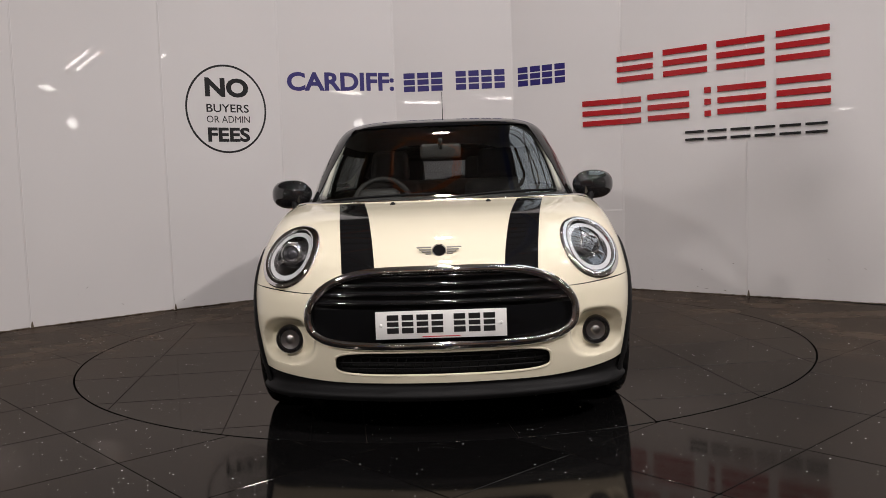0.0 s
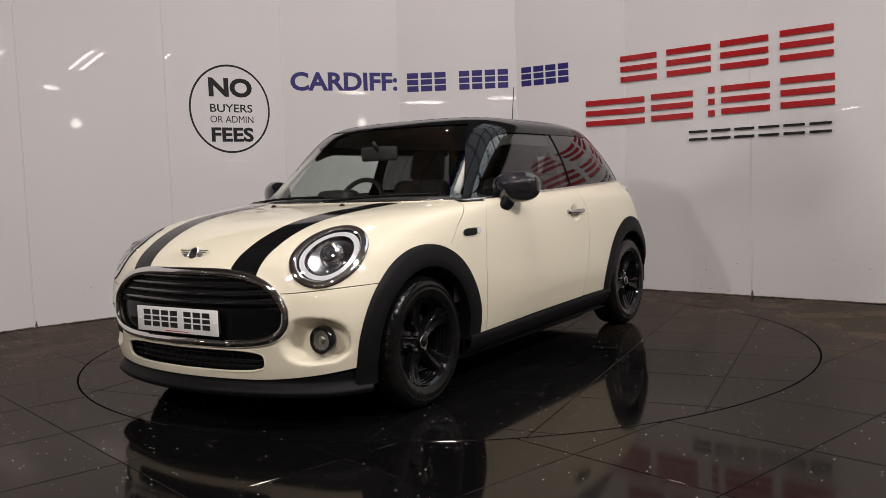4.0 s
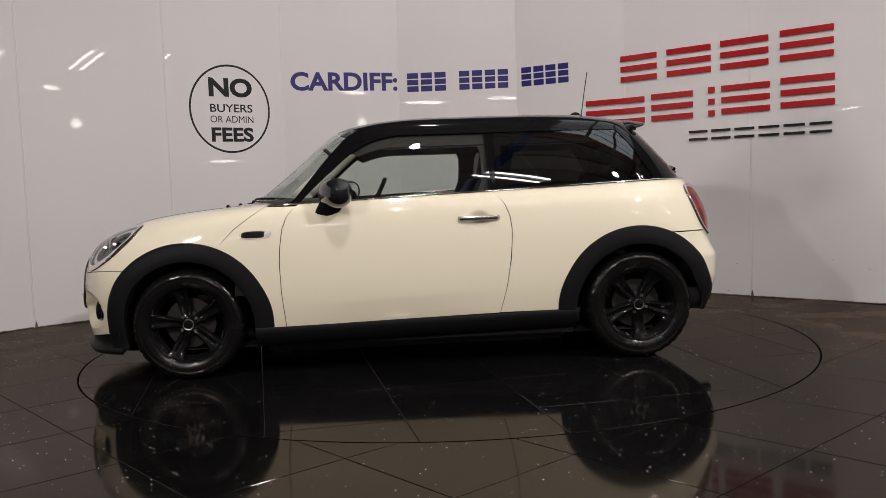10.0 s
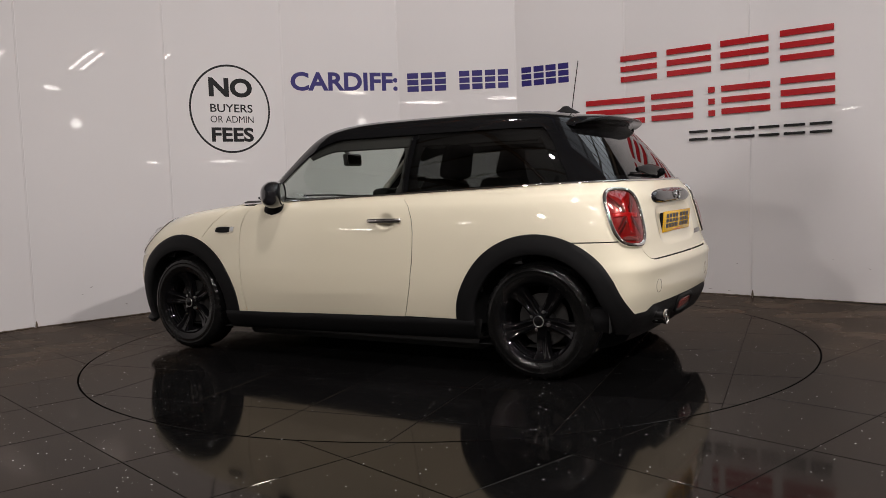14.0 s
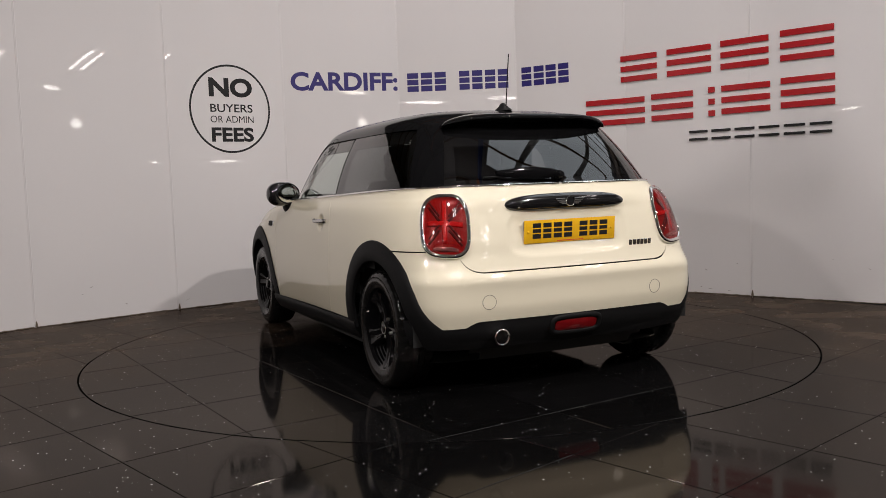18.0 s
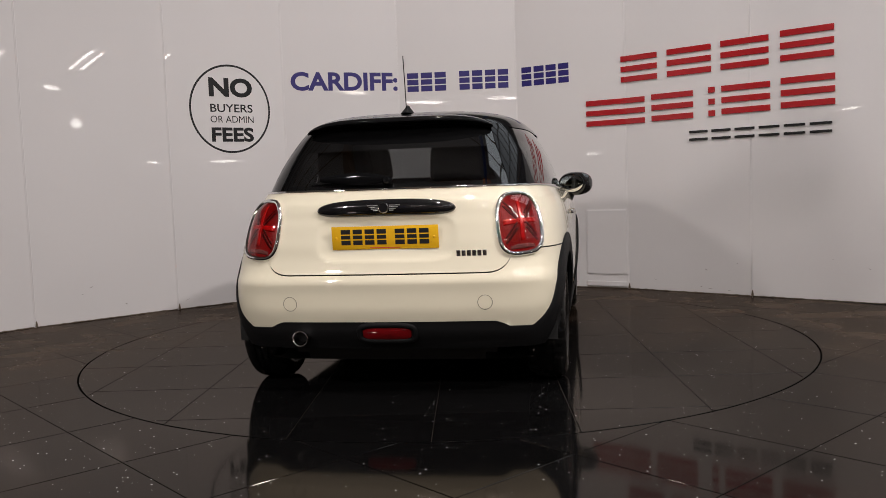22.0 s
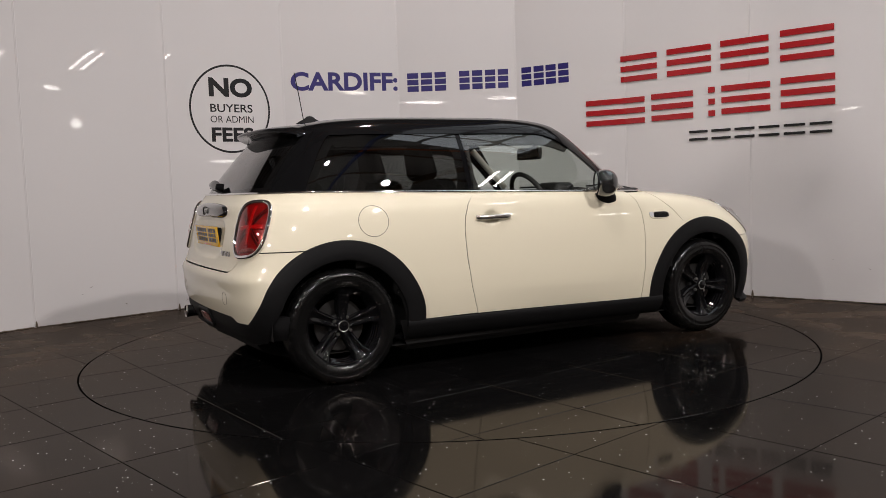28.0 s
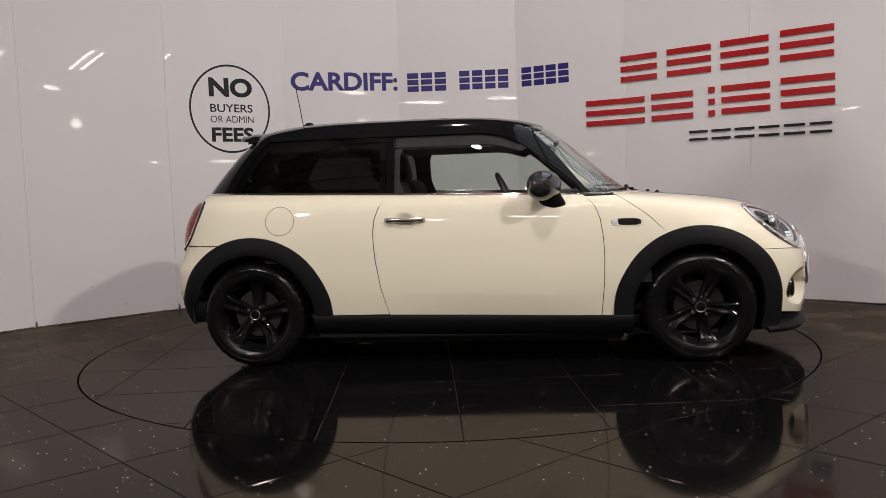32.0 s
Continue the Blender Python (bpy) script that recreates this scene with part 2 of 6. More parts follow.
def box_bm(sx, sy, sz, bevel=0.0, seg=2, m=None, taper=None):
    bm = bmesh.new()
    bmesh.ops.create_cube(bm, size=1.0)
    bmesh.ops.scale(bm, vec=(sx, sy, sz), verts=bm.verts)
    if taper:
        for v in bm.verts:
            if v.co.z > 0:
                v.co.x *= taper[0]
                v.co.y *= taper[1]
    if bevel:
        bmesh.ops.bevel(bm, geom=bm.edges[:] + bm.verts[:], offset=bevel, segments=seg, profile=0.5, affect="EDGES")
    if m is not None:
        bm.transform(m)
    return bm


def tube_mesh(path, radius, closed=False, seg=10, squash=None, normals=None):
    """Vertices and faces of a tube along a path. squash: (across, along normal) factors in the frame of normals."""
    pts = [Vector(q) for q in path]
    n = len(pts)
    verts, faces = [], []
    last = None
    for i, q in enumerate(pts):
        a = pts[(i - 1) % n] if closed or i else q
        b = pts[(i + 1) % n] if closed or i < n - 1 else q
        t = (b - a).normalized()
        if normals is not None:
            up = Vector(normals[i])
        else:
            up = last if last is not None else (Vector((0, 0, 1)) if abs(t.z) < 0.9 else Vector((1, 0, 0)))
        side = t.cross(up).normalized()
        up = side.cross(t).normalized()
        last = up
        for k in range(seg):
            c, s = math.cos(2 * math.pi * k / seg), math.sin(2 * math.pi * k / seg)
            ra, rb = (radius, radius) if squash is None else squash
            verts.append(q + side * (c * ra) + up * (s * rb))
    for i in range(n if closed else n - 1):
        for k in range(seg):
            j = (i + 1) % n
            faces.append((i * seg + k, i * seg + (k + 1) % seg, j * seg + (k + 1) % seg, j * seg + k))
    if not closed:
        faces.append(tuple(range(seg))[::-1])
        faces.append(tuple((n - 1) * seg + k for k in range(seg)))
    return verts, faces


def tube(name, path, radius, mat, parent=None, closed=False, seg=10, squash=None, normals=None):
    v, f = tube_mesh(path, radius, closed, seg, squash, normals)
    return mesh_object(name, v, f, mat, parent)


def lathe(name, profile, mat, parent=None, seg=48, axis="X", m=None, sharp=40):
    """Turn a profile of (radius, along) about an axis."""
    verts, faces = [], []
    for r, h in profile:
        for k in range(seg):
            c, s = math.cos(2 * math.pi * k / seg), math.sin(2 * math.pi * k / seg)
            v = Vector((h, r * c, r * s)) if axis == "X" else Vector((r * c, r * s, h))
            verts.append(m @ v if m is not None else v)
    for i in range(len(profile) - 1):
        for k in range(seg):
            faces.append((i * seg + k, i * seg + (k + 1) % seg, (i + 1) * seg + (k + 1) % seg, (i + 1) * seg + k))
    ob = mesh_object(name, verts, faces, mat, parent, True, sharp)
    bm = bmesh.new()
    bm.from_mesh(ob.data)
    bmesh.ops.recalc_face_normals(bm, faces=bm.faces)
    bm.to_mesh(ob.data)
    bm.free()
    return ob


def prism(outline, depth, m, bevel=0.0):
    """A flat outline in its x-y plane, thickened by depth along z, posed by m."""
    bm = bmesh.new()
    vs = [bm.verts.new((x, y, 0)) for x, y in outline]
    f = bm.faces.new(vs)
    ex = bmesh.ops.extrude_face_region(bm, geom=[f])
    for v in [g for g in ex["geom"] if isinstance(g, bmesh.types.BMVert)]:
        v.co.z += depth
    if bevel:
        top = [e for e in bm.edges if all(abs(v.co.z - depth) < 1e-6 for v in e.verts)]
        bmesh.ops.bevel(bm, geom=top, offset=bevel, segments=1, affect="EDGES")
    bm.transform(m)
    return bm


def empty(name, label="", category="", group="", kind=""):
    ob = new(name)
    ob.empty_display_size = 0.1
    return tagged(ob, label, category, group, kind)


# ---- the back wall: flat sheets in a polygon round the turntable ----
CORNERS = [(-5.05, -2.05), (-4.75, -0.75), (-4.13, 0.20), (-3.242, 1.14), (-2.354, 1.92), (-1.464, 2.596), (-0.402, 2.95), (0.743, 2.85),
           (1.672, 2.267), (2.522, 1.501), (3.39, 0.73), (4.15, -0.20), (4.75, -1.35)]
WALL_TOP = 3.0


def sheet_pose(i, s, z, out=0.0):
    """A pose on sheet i: x along the sheet, y up, z out of it into the room."""
    a, b = Vector(CORNERS[i]), Vector(CORNERS[i + 1])
    t = (b - a).normalized()
    nrm = Vector((t.y, -t.x))
    p = a + t * s + nrm * out
    x, y, zz = Vector((t.x, t.y, 0)), Vector((0, 0, 1)), Vector((nrm.x, nrm.y, 0))
    return Matrix.Translation((p.x, p.y, z)) @ Matrix((x, y, zz)).transposed().to_4x4()


def build_wall():
    for i in range(len(CORNERS) - 1):
        L = (Vector(CORNERS[i + 1]) - Vector(CORNERS[i])).length
        bm = box_bm(L - 0.001, WALL_TOP, 0.05, 0.002, 1, sheet_pose(i, L / 2, WALL_TOP / 2 + 0.004, -0.025))
        wall = bm_object("wall_sheet", bm, WALL, None, True, 30)
        tagged(wall, "glossy white wall sheet with faint scuffs", "wall", "wall sheets", "structure")
        for k in (0, 1):
            bm_object("joint_strip", box_bm(0.008, WALL_TOP, 0.003, 0.001, 1, sheet_pose(i, 0.0045 + k * (L - 0.009), WALL_TOP / 2, 0.0015)), JOINT, wall)
        bm = bmesh.new()
        rng = random.Random(i)
        n = 40
        low, high = [], []
        for k in range(n + 1):
            low.append(bm.verts.new((k * (L - 0.02) / n + 0.01, 0.001, 0.0035)))
            high.append(bm.verts.new((k * (L - 0.02) / n + 0.01, 0.006 + 0.005 * rng.random() ** 2, 0.0035)))
        for k in range(n):
            bm.faces.new((low[k], low[k + 1], high[k + 1], high[k]))
        bm.transform(sheet_pose(i, 0, 0, 0))
        bm_object("grime_line", bm, GRIME, wall, False)
        if k:
            bm = prism([(-0.012, 0.0), (0.012, 0.0), (0.004, 0.05), (-0.004, 0.045)], 0.003, sheet_pose(i, 0.008, 0.002, 0.002))
            bm_object("grime_line", bm, GRIME, wall, False)
    # small scuffs low on the sheets
    rng = random.Random(4)
    bm = bmesh.new()
    for _ in range(18):
        i = rng.choice((2, 3, 4, 7, 8, 9))
        s, z, a, ln = rng.uniform(0.05, 1.1), 0.04 + 0.35 * rng.random() ** 2, rng.uniform(-0.5, 0.5), rng.uniform(0.01, 0.05)
        w = rng.uniform(0.001, 0.003)
        m = sheet_pose(i, s, z, 0.0008) @ Matrix.Rotation(a, 4, "Z")
        vs = [bm.verts.new(m @ Vector(c)) for c in ((0, 0, 0), (ln / 2, -w, 0), (ln, 0, 0), (ln / 2, w, 0))]
        bm.faces.new(vs)
    tagged(bm_object("wall_scuffs", bm, GRIME, None, False), "brown scuffs low on the wall sheets", "scuff marks", "", "stuff")
    # hatch let into a sheet, with a recess under it
    hatch = empty("access_hatch", "white flush access hatch in the wall", "hatch")
    bm_object("hatch_panel", box_bm(0.384, 0.585, 0.008, 0.002, 1, sheet_pose(7, 0.893, 0.428, 0.004)), WALL, hatch)
    for dx, dz, sx, sz in ((-0.195, 0.428, 0.006, 0.60), (0.195, 0.428, 0.006, 0.60), (0, 0.7235, 0.39, 0.006), (0, 0.1325, 0.39, 0.006)):
        bm_object("hatch_seal", box_bm(sx, sz, 0.006, 0.001, 1, sheet_pose(7, 0.893 + dx, dz, 0.003)), JOINT, hatch)
    bm_object("kick_strip", box_bm(0.39, 0.045, 0.012, 0.002, 1, sheet_pose(7, 0.893, 0.040, 0.006)), JOINT, hatch)


def text_mesh(name, body, height, mat, m, parent, bold=0.0, depth=0.0012, width=None):
    """Lettering in the built-in font, with its baseline start at m."""
    cu = bpy.data.curves.new(name, "FONT")
    cu.body, cu.size, cu.offset, cu.extrude = body, 1.0, bold, 0.0
    cu.resolution_u = 4
    ob = bpy.data.objects.new(name, cu)
    dep = bpy.context.evaluated_depsgraph_get()
    scene.collection.objects.link(ob)
    dep.update()
    me = bpy.data.meshes.new_from_object(ob.evaluated_get(dep))
    bpy.data.objects.remove(ob)
    bpy.data.curves.remove(cu)
    co = np.empty(len(me.vertices) * 3)
    me.vertices.foreach_get("co", co)
    co = co.reshape(-1, 3)
    lo, hi = co.min(0), co.max(0)
    k = height / (hi[1] - lo[1])
    kx = k if width is None else width / (hi[0] - lo[0])
    co = (co - lo) * (kx, k, 1)
    co[:, 2] = depth
    me.vertices.foreach_set("co", co.ravel())
    me.transform(m)
    me.materials.clear()
    me.materials.append(mat)
    out = new(name, me)
    out.parent = parent
    return out


def bar_on(sheet, s0, z0, s1, z1, mat, parent, name, depth=0.014):
    """A flat bar on a wall sheet between two corners; runs on to the next sheet where it passes the corner."""
    a, b = Vector(CORNERS[sheet]), Vector(CORNERS[sheet + 1])
    L = (b - a).length
    parts = [(sheet, s0, min(s1, L))] if s0 < L else []
    if s1 > L:
        parts.append((sheet + 1, max(s0 - L, 0), s1 - L))
    for i, u, v in parts:
        bm_object(name, box_bm(v - u, z1 - z0, depth, 0.0015, 1, sheet_pose(i, (u + v) / 2, (z0 + z1) / 2, depth / 2)), mat, parent)


def build_signs():
    # round notice
    sign = empty("round_notice", "round black-on-white vinyl notice on the wall", "sign")
    cx, cz, rx, rz = 0.583, 1.757, 0.386, 0.396
    bm = bmesh.new()
    n = 96
    ring = [[bm.verts.new(((rx - w) * math.cos(2 * math.pi * k / n), (rz - w) * math.sin(2 * math.pi * k / n), 0.001)) for k in range(n)] for w in (0, 0.018)]
    for k in range(n):
        bm.faces.new((ring[0][k], ring[0][(k + 1) % n], ring[1][(k + 1) % n], ring[1][k]))
    bm.transform(sheet_pose(4, cx, cz))
    bm_object("ring", bm, VINYL_BLACK, sign, False)
    for body, s0, s1, z0, z1, bold in (("NO", 0.385, 0.800, 1.862, 2.034, 0.042), ("BUYERS", 0.390, 0.795, 1.727, 1.800, 0.013),
                                       ("OR ADMIN", 0.388, 0.800, 1.634, 1.695, 0.0), ("FEES", 0.392, 0.795, 1.462, 1.592, 0.036)):
        text_mesh("lettering", body, z1 - z0, VINYL_BLACK, sheet_pose(4, s0, z0), sign, bold, 0.0012, s1 - s0)
    # town name and a row of bars for the number after it
    line = empty("wall_lettering", "navy blue vinyl town name and bars on the wall", "sign")
    text_mesh("lettering", "CARDIFF:", 0.178, VINYL_BLUE, sheet_pose(5, 0.070, 1.938), line, 0.034, 0.0012, 1.045)
    for sheet, s0, s1 in ((6, 0.09, 0.20), (6, 0.225, 0.335), (6, 0.36, 0.47), (6, 0.60, 0.70), (6, 0.725, 0.825), (6, 0.85, 0.95), (6, 0.975, 1.075),
                          (7, 0.06, 0.165), (7, 0.19, 0.295), (7, 0.315, 0.42), (7, 0.445, 0.55)):
        z0, z1 = 1.922, 2.103
        for h0, h1 in ((0.0, 0.3), (0.36, 0.64), (0.70, 1.0)):
            bar_on(sheet, s0, z0 + h0 * (z1 - z0), s1, z0 + h1 * (z1 - z0), VINYL_BLUE, line, "bar", 0.0015)
    # dealer's sign: plain raised bars
    red = empty("raised_red_sign", "raised red acrylic bars in two rows", "sign")
    t = 0.048
    for sheet, s0, s1, z0, z1 in ((7, 1.06, 1.415, 1.868, 2.100), (8, 0.415, 0.815, 1.872, 2.104), (8, 0.900, 1.298, 1.876, 2.112), (9, 0.246, 0.652, 1.885, 2.126),
                                  (7, 0.72, 1.29, 1.495, 1.728), (8, 0.262, 0.651, 1.500, 1.735), (8, 0.790, 0.845, 1.503, 1.745), (8, 0.905, 1.309, 1.510, 1.745), (9, 0.250, 0.660, 1.517, 1.756)):
        for zz in (z0, (z0 + z1 - t) / 2, z1 - t):
            bar_on(sheet, s0, zz, s1, zz + t, ACRYLIC_RED, red, "bar")
    dark = empty("raised_black_sign", "raised black acrylic bars under the red sign", "sign")
    for k in range(6):
        s0 = 0.614 + k * 0.2005
        w = 0.165
        sheet, u = (8, s0) if s0 < 1.144 else (9, s0 - 1.144)
        for zz in (1.308, 1.372):
            bar_on(sheet, u, zz, u + w, zz + 0.020, ACRYLIC_BLACK, dark, "bar")


# ---- floor: a sheet of grout with stone tiles on it, and the turning disc ----
DISC_R = 2.232


def clip_poly(poly, inside_r=None, outside_r=None):
    """Keep the part of a polygon inside or outside a circle about the axis, walking its edge finely."""
    fine = []
    n = len(poly)
    for k in range(n):
        a, b = Vector(poly[k]), Vector(poly[(k + 1) % n])
        for j in range(24):
            fine.append(a.lerp(b, j / 24))
    r = inside_r or outside_r
    keep = [(p.length <= r) if inside_r else (p.length >= r) for p in fine]
    if all(keep):
        return [list(poly)]
    if not any(keep):
        return []
    out, runs = [], []
    n = len(fine)
    start = next(k for k in range(n) if keep[k] and not keep[k - 1])
    k = start
    cur = []
    for step in range(n):
        i = (start + step) % n
        if keep[i]:
            cur.append(fine[i])
        elif cur:
            runs.append(cur)
            cur = []
    if cur:
        runs.append(cur)
    if inside_r or len(runs) == 1:
        whole = []
        for a, run in enumerate(runs):
            whole += run
            nxt = runs[(a + 1) % len(runs)][0]
            p0, p1 = run[-1].normalized() * r, nxt.normalized() * r
            a0, a1 = math.atan2(p0.y, p0.x), math.atan2(p1.y, p1.x)
            d = (a1 - a0 + math.pi) % (2 * math.pi) - math.pi
            m = max(2, int(abs(d) / 0.04))
            whole += [Vector((r * math.cos(a0 + d * j / m), r * math.sin(a0 + d * j / m))) for j in range(m + 1)]
        return [whole]
    for run in runs:
        p0, p1 = run[-1].normalized() * r, run[0].normalized() * r
        out.append(run + [p0, p1])
    return out


def thin(poly, eps=0.0015):
    """Drop points that lie on a straight line between their neighbours."""
    res = []
    n = len(poly)
    for k in range(n):
        a, b, c = Vector(poly[k - 1]), Vector(poly[k]), Vector(poly[(k + 1) % n])
        if (b - a).length < 1e-5:
            continue
        u, v = b - a, c - b
        if abs(u.x * v.y - u.y * v.x) > eps * eps:
            res.append(b)
    return res


def tile_piece(name, poly, mat, parent, top, depth=0.008, bevel=0.0018):
    poly = thin(poly)
    if len(poly) < 3:
        return None
    area = sum(poly[k].x * poly[(k + 1) % len(poly)].y - poly[k].y * poly[(k + 1) % len(poly)].x for k in range(len(poly))) / 2
    if abs(area) < 0.0002:
        return None
    if area < 0:
        poly = poly[::-1]
    n = len(poly)
    c = sum(poly, Vector((0, 0))) / n
    inner = [p + (c - p).normalized() * bevel * 1.3 for p in poly]
    verts = [(p.x, p.y, top - depth) for p in poly] + [(p.x, p.y, top - bevel * 0.5) for p in poly] + [(p.x, p.y, top) for p in inner]
    faces = [(k, (k + 1) % n, n + (k + 1) % n, n + k) for k in range(n)] + [(n + k, n + (k + 1) % n, 2 * n + (k + 1) % n, 2 * n + k) for k in range(n)]
    faces.append(tuple(2 * n + k for k in range(n)))
    return mesh_object(name, verts, faces, mat, parent, False)


def grid_tiles(size, angle, corner, reach, gap):
    ca, sa = math.cos(angle), math.sin(angle)
    for i in range(-reach, reach):
        for j in range(-reach, reach):
            pts = []
            for u, v in ((i, j), (i + 1, j), (i + 1, j + 1), (i, j + 1)):
                x = u * size + (gap if u == i else -gap)
                y = v * size + (gap if v == j else -gap)
                pts.append(Vector((corner[0] + ca * x - sa * y, corner[1] + sa * x + ca * y)))
            yield pts


def in_booth(p):
    """Before the back wall."""
    for k in range(len(CORNERS) - 1):
        a, b = Vector(CORNERS[k]), Vector(CORNERS[k + 1])
        t = b - a
        if (p - a).x * t.y - (p - a).y * t.x < 0.0:
            return False
    return p.y > -6.3


def build_floor():
    floor = mesh_object("floor", [(-9, -12, -0.010), (9, -12, -0.010), (9, 7, -0.010), (-9, 7, -0.010)], [(0, 1, 2, 3)], GROUT, None, False)
    tagged(floor, "polished black stone tiles, dusty towards the wall", "floor", "", "structure")
    gap = mesh_object("turntable_gap", [((DISC_R + w) * math.cos(2 * math.pi * k / 160), (DISC_R + w) * math.sin(2 * math.pi * k / 160), -0.003) for w in (-0.03, 0.016) for k in range(160)],
                      [(k, 160 + k, 160 + (k + 1) % 160, (k + 1) % 160)[::-1] for k in range(160)], GAP, None, False)
    tagged(gap, "dark gap round the turntable", "gap", "", "structure")
    disc = empty("turntable", "turning round platform of polished black tiles", "turntable")
    mesh_object("disc_bed", [((DISC_R - 0.006) * math.cos(2 * math.pi * k / 160), (DISC_R - 0.006) * math.sin(2 * math.pi * k / 160), -0.0022) for k in range(160)],
                      [tuple(range(160))], DARK_GROUT, disc, False)
    for poly in grid_tiles(0.600, radians(8.0), (1.114, 0.77), 9, 0.0016):
        for q in clip_poly(poly, inside_r=DISC_R - 0.004):
            tile_piece("tile", q, DISC_TILE, disc, 0.0)
    for poly in grid_tiles(0.605, radians(42.0), (-1.30 * math.cos(radians(42)) + 0.908 * math.sin(radians(42)), -1.30 * math.sin(radians(42)) - 0.908 * math.cos(radians(42))), 14, 0.0014):
        c = sum(poly, Vector((0, 0))) / 4
        if not in_booth(c * 0.93) or abs(c.x) > 4.6:
            continue
        for q in clip_poly(poly, outside_r=DISC_R + 0.006):
            tile_piece("tile", q, TILE, floor, 0.0)
    return disc


def build_hall():
    """Plain hall round the booth, behind and above the camera."""
    for nm, loc, s in (("wall_south", (0, -12.1, 2.6), (18, 0.2, 5.4)), ("wall_north", (0, 7.1, 2.6), (18, 0.2, 5.4)), ("wall_west", (-9.1, -2.5, 2.6), (0.2, 19.4, 5.4)), ("wall_east", (9.1, -2.5, 2.6), (0.2, 19.4, 5.4))):
        tagged(bm_object(nm, box_bm(*s, 0, 1, Matrix.Translation(loc)), HALL_WALL, None, False), "plain dull hall wall", "wall", "", "structure")
    tagged(bm_object("ceiling", box_bm(18.4, 19.4, 0.2, 0, 1, Matrix.Translation((0, -2.5, 5.35))), HALL_CEILING, None, False), "plain pale hall ceiling", "ceiling", "", "structure")


def build_roof():
    """Daylit roof panels, purlins and painted steel over the turntable."""
    for x in (2.25, 3.35, 4.45):
        panel = bm_object("rooflight", box_bm(0.95, 4.9, 0.02, 0, 1, Matrix.Translation((x, 0.75, 5.236))), ROOFLIGHT, None, False)
        tagged(panel, "pale translucent roof panel lit by daylight", "rooflight", "rooflights", "structure")
    for y in (-5.5, -4.0, -2.5, -1.15, -0.35, 0.45, 1.25, 2.05, 2.85, 4.5):
        tagged(bm_object("purlin", box_bm(17.8, 0.06, 0.12, 0.004, 1, Matrix.Translation((0, y, 5.16))), STEEL_BROWN, None, False), "brown steel roof purlin", "beam", "roof purlins", "structure")
    for x in (-6.2, -1.9, 1.35, 5.1):
        tagged(bm_object("roof_beam", box_bm(0.14, 18.8, 0.26, 0.006, 1, Matrix.Translation((x, -2.5, 4.96))), RACK_BLUE if x == 1.35 else STEEL_BROWN, None, False), "painted steel roof beam", "beam", "roof beams", "structure")
    for a, b in (((-1.85, -0.9), (1.05, 1.5)), ((1.05, -0.9), (-1.85, 1.5)), ((-1.85, 1.6), (1.05, 4.0)), ((1.05, 1.6), (-1.85, 4.0)), ((1.15, -2.3), (4.65, -1.5))):
        tagged(tube("roof_brace", [(a[0], a[1], 4.88), (b[0], b[1], 4.88)], 0.045, RACK_ORANGE), "orange steel cross brace under the roof", "brace", "roof braces", "structure")


def batten_lamp(a, b):
    """Twin-tube lamp from a to b, hung under the roof on two wires."""
    a, b = Vector(a), Vector(b)
    along = (b - a).normalized()
    side = Vector((0, 0, 1)).cross(along).normalized()
    lamp = empty("batten_lamp", "white twin-tube batten lamp hung on wires", "lamp", "batten lamps")
    lamp.matrix_world = Matrix.Translation((a + b) / 2) @ Matrix((along, side, along.cross(side))).transposed().to_4x4()
    length = (b - a).length
    bm_object("spine", box_bm(length + 0.06, 0.06, 0.05, 0.008, 2, Matrix.Translation((0, 0, 0.05))), WHITE_METAL, lamp)
    for x in (-length / 2 - 0.012, length / 2 + 0.012):
        bm_object("end_bracket", box_bm(0.022, 0.24, 0.06, 0.004, 1, Matrix.Translation((x, 0, 0.02))), WHITE_METAL, lamp)
    for y in (-0.10, 0.10):
        tube("tube", [(-length / 2, y, 0.0), (length / 2, y, 0.0)], 0.022, TUBE, lamp, False, 12)
    up = lamp.matrix_world.to_3x3().transposed() @ Vector((0, 0, 1))
    for x in (-length / 2 + 0.08, length / 2 - 0.08):
        foot = Vector((x, 0, 0.07))
        tube("wire", [foot, foot + up * (5.25 - (lamp.matrix_world @ foot).z)], 0.004, WHITE_METAL, lamp, False, 6)


